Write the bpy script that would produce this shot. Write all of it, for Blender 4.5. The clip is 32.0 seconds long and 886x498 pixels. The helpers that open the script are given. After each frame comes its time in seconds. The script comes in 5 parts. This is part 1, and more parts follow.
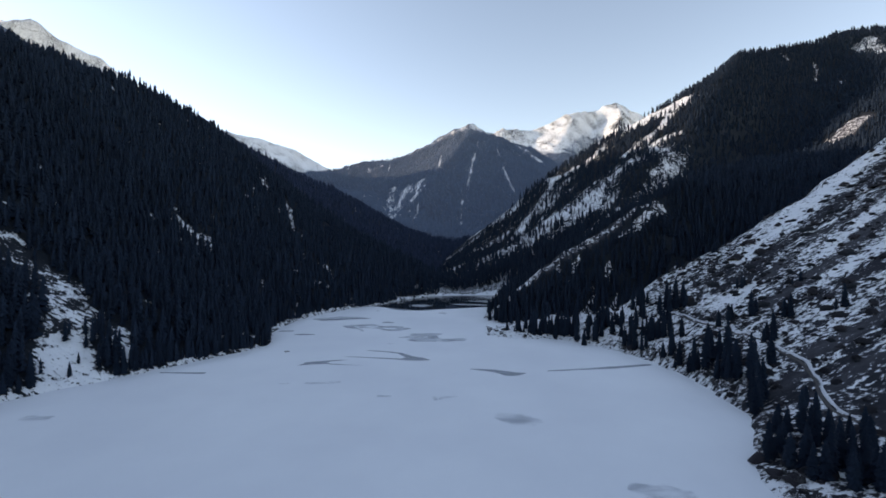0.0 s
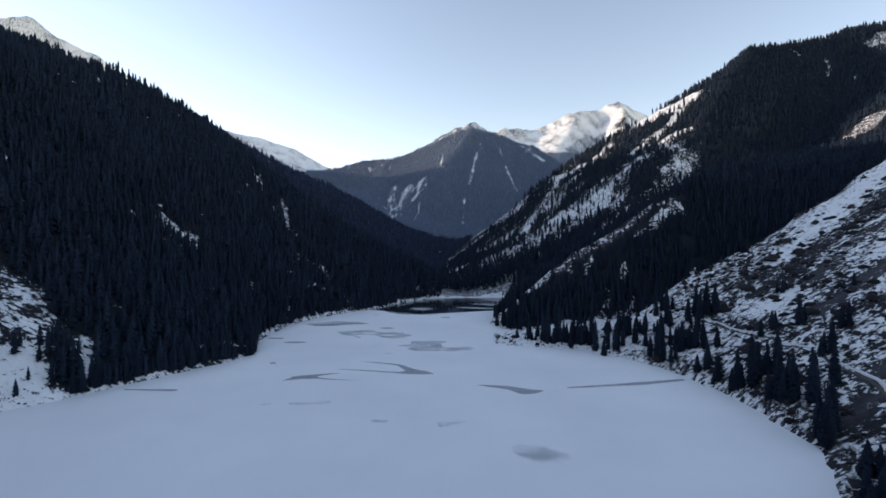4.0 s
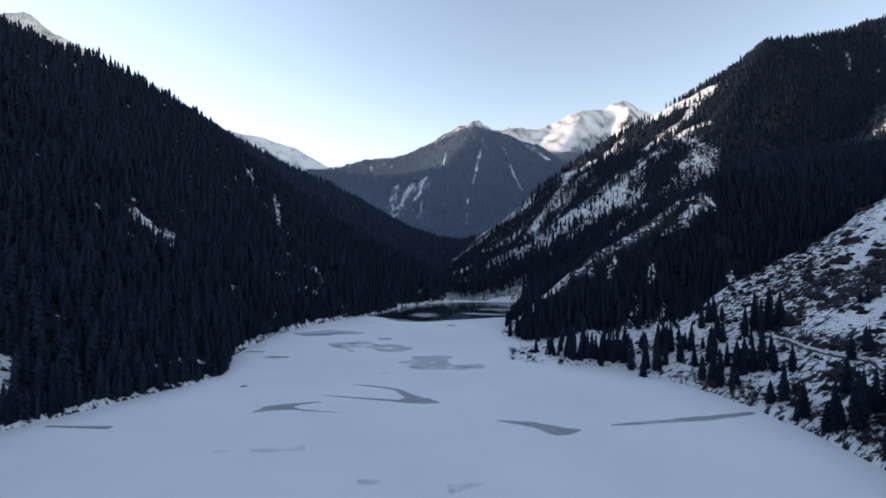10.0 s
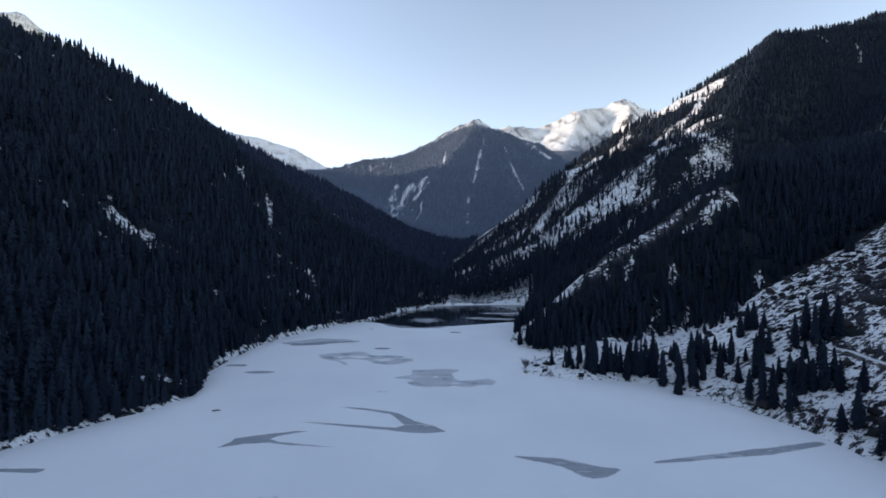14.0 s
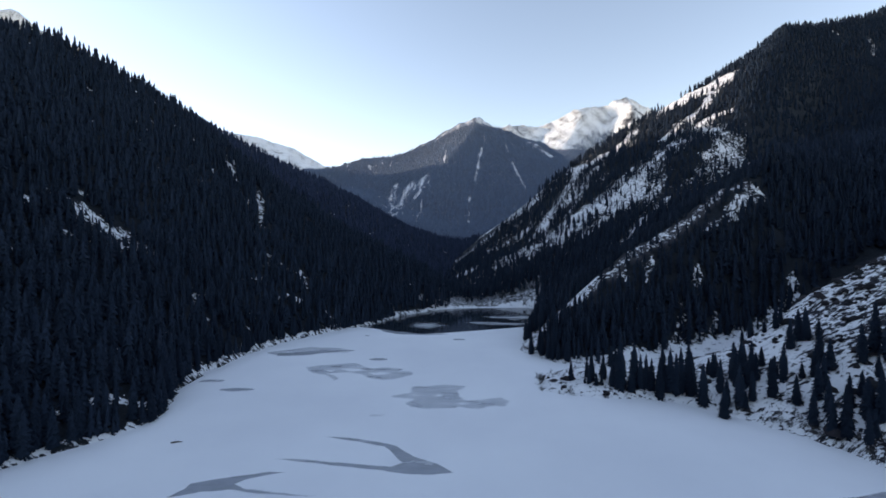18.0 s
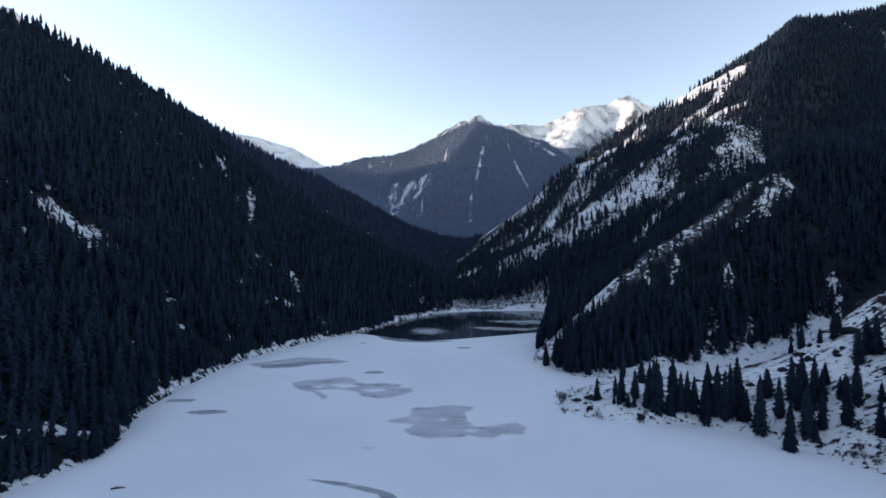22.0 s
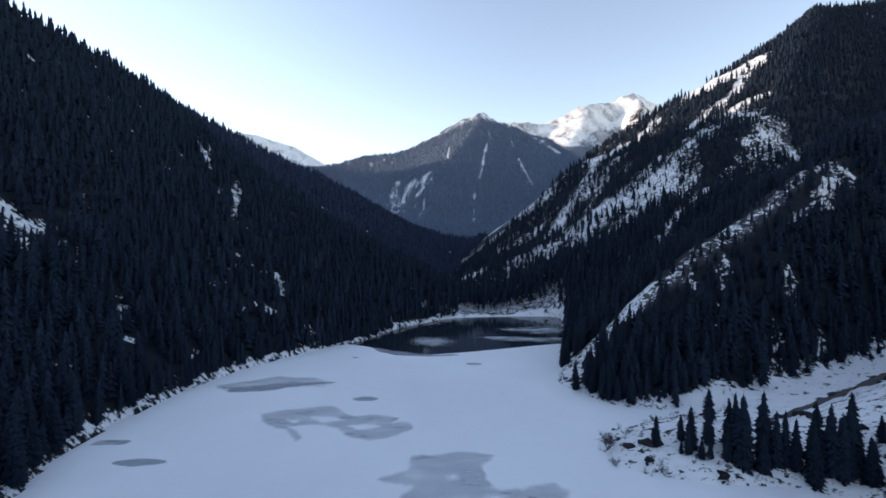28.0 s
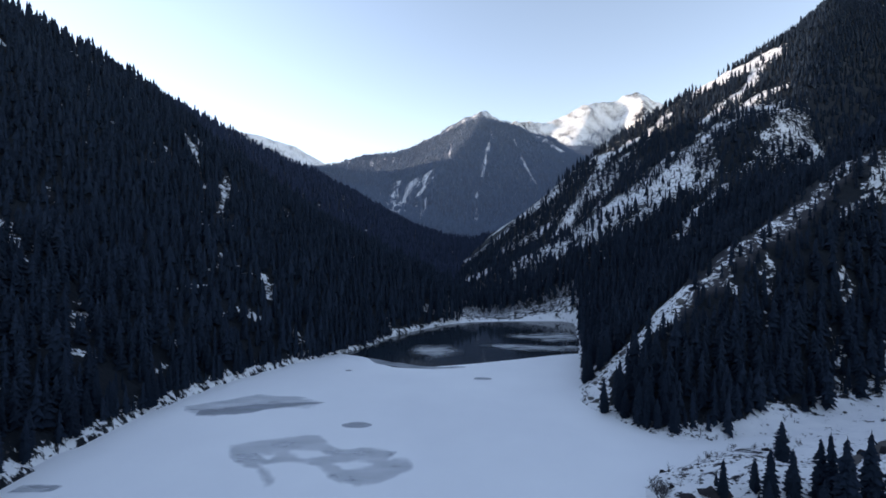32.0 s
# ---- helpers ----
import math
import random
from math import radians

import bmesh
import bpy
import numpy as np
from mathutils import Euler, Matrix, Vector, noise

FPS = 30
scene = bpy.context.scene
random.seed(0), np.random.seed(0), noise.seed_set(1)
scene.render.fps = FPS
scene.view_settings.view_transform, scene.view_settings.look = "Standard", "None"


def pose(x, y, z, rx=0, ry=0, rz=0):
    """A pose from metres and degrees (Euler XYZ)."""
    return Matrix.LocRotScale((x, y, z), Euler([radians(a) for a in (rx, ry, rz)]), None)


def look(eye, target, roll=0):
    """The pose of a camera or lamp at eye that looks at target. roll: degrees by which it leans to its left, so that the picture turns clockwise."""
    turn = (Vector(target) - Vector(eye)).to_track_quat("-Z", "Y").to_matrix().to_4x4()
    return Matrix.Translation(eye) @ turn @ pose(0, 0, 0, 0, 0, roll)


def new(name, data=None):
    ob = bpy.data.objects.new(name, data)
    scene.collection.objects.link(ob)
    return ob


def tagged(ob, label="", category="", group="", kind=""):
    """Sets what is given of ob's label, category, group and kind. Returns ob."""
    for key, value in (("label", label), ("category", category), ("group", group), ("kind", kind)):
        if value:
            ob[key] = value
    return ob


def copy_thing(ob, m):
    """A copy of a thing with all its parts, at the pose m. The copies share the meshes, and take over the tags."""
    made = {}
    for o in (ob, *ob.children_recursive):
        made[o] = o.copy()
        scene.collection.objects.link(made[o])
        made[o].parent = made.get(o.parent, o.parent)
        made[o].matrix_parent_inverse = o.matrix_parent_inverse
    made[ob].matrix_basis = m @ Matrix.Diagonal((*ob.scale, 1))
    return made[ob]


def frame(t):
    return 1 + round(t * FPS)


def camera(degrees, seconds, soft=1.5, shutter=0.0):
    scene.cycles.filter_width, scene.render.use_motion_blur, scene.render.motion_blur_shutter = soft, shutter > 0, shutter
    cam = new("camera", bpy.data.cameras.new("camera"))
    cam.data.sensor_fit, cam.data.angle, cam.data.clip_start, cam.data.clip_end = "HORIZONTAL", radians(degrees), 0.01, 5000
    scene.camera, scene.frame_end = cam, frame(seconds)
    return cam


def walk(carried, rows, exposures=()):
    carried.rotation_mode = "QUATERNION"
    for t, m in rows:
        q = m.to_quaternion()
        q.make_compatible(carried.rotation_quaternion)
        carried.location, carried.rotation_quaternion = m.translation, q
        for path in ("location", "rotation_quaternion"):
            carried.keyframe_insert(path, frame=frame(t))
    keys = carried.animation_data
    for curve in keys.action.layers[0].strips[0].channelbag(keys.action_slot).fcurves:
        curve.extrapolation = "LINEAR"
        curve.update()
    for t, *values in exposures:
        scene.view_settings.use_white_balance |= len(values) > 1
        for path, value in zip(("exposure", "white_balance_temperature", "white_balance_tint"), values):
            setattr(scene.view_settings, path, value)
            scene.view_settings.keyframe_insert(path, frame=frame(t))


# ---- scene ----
cam = camera(91.8, 32.0, soft=1.65)
METRES, EYE, TILT, LEAN, TURN = 280.0, 81.5, 0.0, 0.0, 0.0
ROWS = [
    (0.0, 0.0, 0.0, 0.0, 0.0, -0.2, -0.28),
    (0.5, -0.0012, 0.0149, -0.0004, 0.02, -0.2, -0.29),
    (1.0, -0.0026, 0.032, -0.0009, 0.02, -0.19, -0.3),
    (1.5, -0.0035, 0.0468, -0.0012, 0.05, -0.19, -0.3),
    (2.0, -0.0048, 0.0638, -0.0015, 0.07, -0.18, -0.32),
    (2.5, -0.0057, 0.0787, -0.0018, 0.08, -0.17, -0.32),
    (3.0, -0.0068, 0.0951, -0.002, 0.11, -0.16, -0.33),
    (3.5, -0.0078, 0.1104, -0.0023, 0.13, -0.16, -0.33),
    (5.5, -0.0127, 0.1731, -0.0025, 0.18, -0.17, -0.34),
    (6.0, -0.0135, 0.1896, -0.0031, 0.23, -0.15, -0.36),
    (6.5, -0.0146, 0.2048, -0.0036, 0.26, -0.13, -0.37),
    (7.0, -0.0156, 0.2211, -0.004, 0.28, -0.11, -0.38),
    (7.5, -0.0167, 0.2363, -0.0044, 0.29, -0.09, -0.38),
    (8.0, -0.0176, 0.2527, -0.0048, 0.32, -0.08, -0.4),
    (8.5, -0.0184, 0.2679, -0.0051, 0.35, -0.07, -0.42),
    (9.0, -0.0197, 0.2839, -0.0053, 0.36, -0.08, -0.41),
    (9.5, -0.0205, 0.2994, -0.0057, 0.41, -0.07, -0.45),
    (10.0, -0.0215, 0.3156, -0.0061, 0.42, -0.07, -0.46),
    (10.5, -0.0226, 0.3307, -0.0063, 0.45, -0.06, -0.46),
    (11.0, -0.0238, 0.3468, -0.0064, 0.44, -0.06, -0.41),
    (11.5, -0.0248, 0.3621, -0.0065, 0.43, -0.06, -0.35),
    (12.0, -0.0259, 0.3782, -0.0066, 0.42, -0.04, -0.28),
    (12.5, -0.027, 0.3935, -0.0067, 0.41, -0.03, -0.23),
    (13.0, -0.028, 0.4097, -0.007, 0.43, -0.02, -0.21),
    (13.5, -0.029, 0.4249, -0.0072, 0.43, -0.01, -0.17),
    (14.0, -0.03, 0.4411, -0.0073, 0.44, -0.01, -0.12),
    (14.5, -0.031, 0.4562, -0.0074, 0.43, -0.01, -0.07),
    (16.5, -0.0347, 0.5184, -0.0077, 0.43, -0.03, -0.05),
    (17.0, -0.0358, 0.5352, -0.0082, 0.45, -0.01, -0.03),
    (17.5, -0.0368, 0.5498, -0.0087, 0.45, -0.02, -0.01),
    (18.0, -0.038, 0.5665, -0.0091, 0.46, -0.02, -0.0),
    (18.5, -0.0389, 0.5812, -0.0098, 0.47, -0.02, 0.03),
    (19.0, -0.0398, 0.5971, -0.0098, 0.49, -0.01, 0.05),
    (19.5, -0.0409, 0.6121, -0.0103, 0.5, -0.0, 0.06),
    (20.0, -0.0419, 0.6281, -0.011, 0.52, 0.01, 0.08),
    (20.5, -0.0429, 0.6432, -0.0113, 0.53, 0.01, 0.1),
    (21.0, -0.0439, 0.6594, -0.0117, 0.55, 0.01, 0.11),
    (21.5, -0.0446, 0.6745, -0.0121, 0.55, 0.01, 0.12),
    (22.0, -0.0458, 0.6905, -0.0123, 0.56, 0.0, 0.14),
    (22.5, -0.0464, 0.7056, -0.0125, 0.59, -0.01, 0.14),
    (23.0, -0.0476, 0.7216, -0.013, 0.59, -0.03, 0.15),
    (23.5, -0.0486, 0.7366, -0.0135, 0.61, -0.04, 0.15),
    (24.0, -0.0496, 0.7526, -0.0137, 0.62, -0.04, 0.12),
    (24.5, -0.0506, 0.7675, -0.014, 0.64, -0.05, 0.12),
    (25.0, -0.0516, 0.7834, -0.0145, 0.66, -0.04, 0.11),
    (25.5, -0.0524, 0.7982, -0.0149, 0.69, -0.03, 0.11),
    (27.5, -0.0563, 0.8585, -0.0155, 0.78, -0.02, 0.08),
    (28.0, -0.0576, 0.8746, -0.0162, 0.82, -0.01, 0.08),
    (28.5, -0.0586, 0.8896, -0.0165, 0.84, -0.02, 0.09),
    (29.0, -0.0598, 0.9054, -0.0169, 0.86, -0.01, 0.08),
    (29.5, -0.061, 0.9202, -0.0168, 0.89, -0.01, 0.07),
    (30.0, -0.0619, 0.9361, -0.0174, 0.91, 0.02, 0.07),
    (30.5, -0.0629, 0.9509, -0.0176, 0.92, 0.01, 0.07),
    (31.0, -0.0641, 0.9668, -0.0182, 0.95, 0.02, 0.08),
    (31.5, -0.0652, 0.9816, -0.0187, 0.96, 0.02, 0.08),
    (32.0, -0.0663, 0.9975, -0.019, 0.99, 0.03, 0.08),
]
walk(cam, [(t, pose(0, 0, EYE, TILT, LEAN, TURN) @ pose(METRES * x, METRES * y, METRES * z, 90 + pitch, roll, yaw)) for t, x, y, z, yaw, pitch, roll in ROWS],
     [(0.0, 0.35, 8500, 19), (16.0, 0.43, 8250, 19), (32.0, 0.55, 8000, 19)])

# ---- world and light ----
SUN_AZ, SUN_EL = -74.0, 11.5      # degrees left of the way ahead, and above the horizon
world = bpy.data.worlds.new("sky_world")
scene.world = world
world.use_nodes = True
wn, wl = world.node_tree.nodes, world.node_tree.links
sky = wn.new("ShaderNodeTexSky")
sky.sky_type, sky.sun_disc = "NISHITA", False
sky.sun_elevation, sky.sun_rotation = math.radians(SUN_EL), math.radians(SUN_AZ)
sky.altitude, sky.air_density, sky.dust_density, sky.ozone_density = 1800, 1.0, 0.12, 1.0
wl.new(sky.outputs[0], wn["Background"].inputs[0])
wn["Background"].inputs[1].default_value = 0.32
sun_way = Vector((math.sin(math.radians(SUN_AZ)) * math.cos(math.radians(SUN_EL)),
                  math.cos(math.radians(SUN_AZ)) * math.cos(math.radians(SUN_EL)), math.sin(math.radians(SUN_EL))))
lamp = bpy.data.lights.new("sun", "SUN")
lamp.energy, lamp.angle, lamp.color = 4.5, math.radians(0.53), (1.0, 0.92, 0.80)
sun = new("sun", lamp)
sun.matrix_world = look(sun_way * 1000, (0, 0, 0))

# ---- noise and plan helpers ----
rng = np.random.default_rng(7)
TABLE = rng.random((256, 256))


def vnoise(x, y, wave, seed=0):
    """Smooth value noise, -1 to 1."""
    u, v = x / wave + seed * 17.3, y / wave + seed * 9.7
    i, j = np.floor(u).astype(int), np.floor(v).astype(int)
    fx, fy = u - i, v - j
    fx, fy = fx * fx * fx * (fx * (fx * 6 - 15) + 10), fy * fy * fy * (fy * (fy * 6 - 15) + 10)
    i0, j0, i1, j1 = i % 256, j % 256, (i + 1) % 256, (j + 1) % 256
    a = TABLE[i0, j0] * (1 - fx) + TABLE[i1, j0] * fx
    b = TABLE[i0, j1] * (1 - fx) + TABLE[i1, j1] * fx
    return 2 * (a * (1 - fy) + b * fy) - 1


def fbm(x, y, wave, octaves=4, seed=0):
    total, amp = 0, 1.0
    for k in range(octaves):
        total = total + amp * vnoise(x, y, wave / 2 ** k, seed + k)
        amp *= 0.5
    return total / 1.6


def ridged(x, y, wave, octaves=3, seed=0):
    total, amp = 0, 1.0
    for k in range(octaves):
        total = total + amp * (1 - 2 * np.abs(vnoise(x, y, wave / 2 ** k, seed + k)))
        amp *= 0.5
    return total / 1.75


def line_distance(x, y, line, closed=False):
    best = np.full(np.shape(x), 1e9)
    pts = list(line) + ([line[0]] if closed else [])
    for a, b in zip(pts, pts[1:]):
        dx, dy = b[0] - a[0], b[1] - a[1]
        k = np.clip(((x - a[0]) * dx + (y - a[1]) * dy) / (dx * dx + dy * dy), 0, 1)
        best = np.minimum(best, np.hypot(x - a[0] - k * dx, y - a[1] - k * dy))
    return best


def inside(x, y, ring):
    odd = np.zeros(np.shape(x), bool)
    for a, b in zip(ring, ring[1:] + ring[:1]):
        if a[1] != b[1]:
            odd ^= ((a[1] > y) != (b[1] > y)) & (x < a[0] + (y - a[1]) / (b[1] - a[1]) * (b[0] - a[0]))
    return odd


def curve_line(line, step=6.0, closed=False):
    """A smooth line through a few plan points."""
    pts = [np.array(p, float) for p in line]
    n, out = len(pts), []
    for i in range(n if closed else n - 1):
        p = [pts[(i + k) % n] if closed else pts[min(max(i + k, 0), n - 1)] for k in (-1, 0, 1, 2)]
        m = max(2, int(np.linalg.norm(p[2] - p[1]) / step))
        for q in range(m):
            t = q / m
            out.append(0.5 * (2 * p[1] + (p[2] - p[0]) * t + (2 * p[0] - 5 * p[1] + 4 * p[2] - p[3]) * t * t
                              + (3 * p[1] - p[0] - 3 * p[2] + p[3]) * t ** 3))
    if not closed:
        out.append(pts[-1])
    return [tuple(float(c) for c in v) for v in out]


# ---- the plan: shore, valleys and ridges ----
SHORE_WEST = [(-240, -150), (-262, 0), (-256, 140), (-230, 223), (-200, 266), (-168, 316), (-145, 354), (-161, 396), (-165, 440), (-156, 500), (-136, 545), (-112, 578), (-86, 612), (-69, 655), (-39, 697), (-2, 728)]
SHORE_EAST = [(61, 737), (108, 731), (100, 680), (82, 610), (62, 540), (48, 494), (58, 472), (66, 456), (92, 454), (118, 460), (116, 452), (88, 444), (60, 429), (44, 416), (40, 403), (52, 391), (72, 388), (95, 386), (118, 371), (138, 344), (151, 312), (156, 275), (154, 228), (148, 203), (126, 172), (110, 140), (100, 60), (110, -60), (90, -150)]
SHORE = curve_line(SHORE_WEST + SHORE_EAST, 5.0, True)
FEATURES = {
    "ridge_west": [(-720, -700, 420), (-700, 100, 425), (-660, 450, 400), (-625, 640, 368), (-548, 779, 367), (-480, 890, 325), (-440, 945, 291), (-415, 983, 279), (-380, 1080, 262), (-352, 1190, 252), (-322, 1290, 243), (-290, 1370, 222), (-150, 1500, 142), (-40, 1600, 95)],
    "back_west": [(-950, -600, 330), (-950, 600, 300), (-850, 1000, 230), (-700, 1500, 200), (-600, 1900, 240)],
    # Unseen ridge added to shade the east face; its notch lights the crest.
    "shade_ridge_near": [(-1250, -600, 700), (-1250, 700, 725), (-1250, 1000, 715), (-1200, 1310, 662), (-1200, 1450, 695), (-1200, 1590, 700), (-1220, 1680, 590), (-1230, 1790, 590), (-1250, 1900, 640), (-1300, 2200, 640)],
    # Next two: unseen ground, added and held low so sun reaches the crest.
    "far_west": [(-2300, -600, 500), (-2200, 1000, 560), (-2000, 1700, 600), (-1800, 2150, 640)],
    "low_west": [(-3100, 1200, 500), (-2900, 2000, 560), (-2500, 2150, 640), (-2000, 2150, 640)],
    "slope_west": [(-330, 200, 72), (-290, 300, 58), (-285, 420, 76), (-300, 531, 90), (-262, 640, 95), (-240, 706, 112), (-215, 850, 125), (-190, 1050, 120)],
    "valley_head": [(40, 735, 1), (20, 860, 8), (-20, 1000, 18), (-15, 1150, 36), (30, 1400, 70), (90, 1750, 120)],
    "valley_left": [(90, 1750, 120), (-150, 2100, 230), (-420, 2600, 400), (-800, 2800, 420)],
    "valley_right": [(90, 1750, 120), (450, 2100, 290), (800, 2600, 500), (1100, 3300, 640)],
    "spur_near": [(52, 416, 3), (62, 416, 6), (80, 415, 9), (100, 414, 9), (118, 415, 6.5), (135, 416, 9.5), (166, 420, 20), (205, 420, 47), (250, 420, 75), (268, 417, 83), (311, 424, 106), (390, 434, 150), (464, 450, 201), (700, 480, 320), (1100, 520, 470)],
    "foot_near": [(194, 222, 17), (180, 120, 22), (190, 0, 30), (200, -200, 40)],
    "flank_near": [(330, 240, 90), (420, 100, 140), (600, -100, 210), (900, -600, 300)],
    "valley_inlet": [(118, 452, 1), (144, 466, 4), (184, 480, 7), (234, 497, 12), (285, 510, 30), (335, 524, 62), (500, 570, 130), (800, 650, 240), (1300, 700, 400)],
    "road_bed": [(112, 424, 3), (127, 431, 4), (167, 451, 6), (203, 469, 8), (240, 484, 13), (280, 497, 25)],
    "spur_mid": [(52, 491, 2), (88, 514, 27), (137, 541, 65), (190, 563, 96), (248, 586, 126), (300, 605, 150), (348, 635, 172), (450, 710, 200), (560, 790, 224), (690, 890, 252), (796, 962, 276), (872, 979, 335), (980, 1000, 400), (1200, 1010, 480), (1500, 1000, 560)],
    "spur_side": [(170, 520, 48), (265, 566, 126)],
    "gully_mid": [(100, 640, 3), (200, 690, 50), (330, 770, 108), (480, 855, 172), (640, 970, 222), (800, 1050, 282), (900, 1100, 345), (1010, 1170, 430), (1200, 1260, 560)],
    "ridge_east": [(30, 1150, 52), (110, 1160, 110), (257, 1240, 252), (454, 1260, 383), (600, 1262, 468), (728, 1300, 546), (1003, 1450, 734), (1150, 1530, 785), (1402, 1600, 850), (1668, 1700, 955), (2600, 1900, 1050)],
    "face_east": [(103, 1041, 56), (300, 960, 180), (484, 958, 278), (700, 1090, 400), (900, 1290, 590)],
    "nose_east": [(601, 1053, 368), (690, 1150, 468), (758, 1213, 530), (875, 1315, 638), (960, 1400, 714), (1003, 1450, 736)],
    "hollow_east": [(740, 1085, 325), (830, 1142, 372), (939, 1194, 431), (1020, 1290, 545)],
    "bowl_east": [(1020, 1290, 545), (1187, 1359, 606), (1330, 1430, 690), (1440, 1490, 765)],
    "back_east": [(300, 1700, 220), (800, 1900, 420), (1500, 2200, 600)],
    "peak": [(-1600, 3000, 560), (-873, 3100, 590), (-538, 3050, 662), (-253, 3000, 692), (23, 2950, 838), (110, 2920, 888), (183, 2900, 918), (300, 2950, 870), (438, 3000, 850), (600, 3030, 770), (746, 3050, 690), (1000, 3150, 620)],
    "peak_front": [(183, 2900, 918), (90, 2650, 720), (-60, 2350, 470), (-110, 2100, 300), (-60, 1850, 180)],
    "behind_peak": [(-1500, 3900, 500), (0, 3700, 650), (700, 3700, 850), (1400, 3600, 800)],
    "snow_ridge": [(-3100, 4700, 1500), (-2189, 4700, 1288), (-1946, 4700, 1243), (-1750, 4700, 1180), (-1640, 4700, 1143), (-1500, 4700, 1065), (-1352, 4700, 965), (-1274, 4700, 890), (-600, 4700, 700), (200, 4500, 1000), (600, 4400, 1300), (871, 4400, 1272), (1010, 4400, 1316), (1149, 4400, 1372), (1285, 4395, 1435), (1387, 4415, 1473), (1496, 4440, 1467), (1583, 4450, 1468), (1645, 4466, 1543), (1775, 4495, 1594), (1905, 4490, 1553), (2022, 4495, 1487), (2500, 4550, 1260), (3100, 4600, 1200)],
    "snow_front": [(1775, 4495, 1594), (1760, 4250, 1420), (1600, 3900, 1150), (1500, 3700, 950)],
    "snow_gap": [(1560, 4380, 1340), (1400, 4100, 1080), (1250, 3800, 850)],
    "snow_rib": [(1387, 4415, 1473), (1230, 4200, 1240), (1000, 3900, 960)],
    "snow_gap_west": [(950, 4330, 1210), (800, 4050, 960), (700, 3800, 820)],
    "snow_gap_east": [(2030, 4420, 1400), (2000, 4100, 1100), (1900, 3700, 800)],
    # Unseen ridge behind the west crest, added as a block to low sun.
    "shade_ridge_west": [(-2020, 2500, 1130), (-1500, 2650, 830), (-1200, 2750, 690), (-900, 2850, 550)],
    "snow_west": [(-3100, 2300, 600), (-2800, 2430, 900), (-2600, 2500, 1380), (-2430, 2500, 1390), (-2250, 2500, 1270), (-2020, 2500, 1150), (-1700, 2550, 900)],
    "south": [(-900, -700, 300), (-300, -690, 60), (0, -690, 30), (300, -690, 70), (1200, -700, 320)],
}
X0, X1, Y0, Y1 = -3200.0, 3200.0, -720.0, 4960.0


def relax():
    """Hold the ridges, valleys and shore, and stretch the slopes evenly between them."""
    z = None
    for cell in (80.0, 40.0, 20.0, 10.0):
        nx, ny = int((X1 - X0) / cell) + 1, int((Y1 - Y0) / cell) + 1
        gx, gy = np.meshgrid(X0 + cell * np.arange(nx), Y0 + cell * np.arange(ny), indexing="ij")
        total, count = np.zeros((nx, ny)), np.zeros((nx, ny))
        for line in FEATURES.values():
            for a, b in zip(line, line[1:]):
                n = int(math.hypot(b[0] - a[0], b[1] - a[1]) / cell * 2) + 2
                for k in range(n):
                    t = k / (n - 1)
                    i = int(round((a[0] + (b[0] - a[0]) * t - X0) / cell))
                    j = int(round((a[1] + (b[1] - a[1]) * t - Y0) / cell))
                    if 0 <= i < nx and 0 <= j < ny:
                        total[i, j] += a[2] + (b[2] - a[2]) * t
                        count[i, j] += 1
        held = count > 0
        value = np.where(held, total / np.maximum(count, 1), 0)
        lake = inside(gx, gy, SHORE)
        held |= lake
        value[lake] = 0
        if z is None:
            z = np.full((nx, ny), 300.0)
        else:
            fi, fj = np.clip((gx - X0) / last, 0, z.shape[0] - 1.001), np.clip((gy - Y0) / last, 0, z.shape[1] - 1.001)
            i, j = fi.astype(int), fj.astype(int)
            u, v = fi - i, fj - j
            z = z[i, j] * (1 - u) * (1 - v) + z[i + 1, j] * u * (1 - v) + z[i, j + 1] * (1 - u) * v + z[i + 1, j + 1] * u * v
        for k in range({80.0: 500, 40.0: 200, 20.0: 120, 10.0: 60}[cell]):
            p = np.pad(z, 1, mode="edge")
            z = np.where(held, value, 0.25 * (p[2:, 1:-1] + p[:-2, 1:-1] + p[1:-1, 2:] + p[1:-1, :-2]))
        last = cell
    return z


BASE = relax()


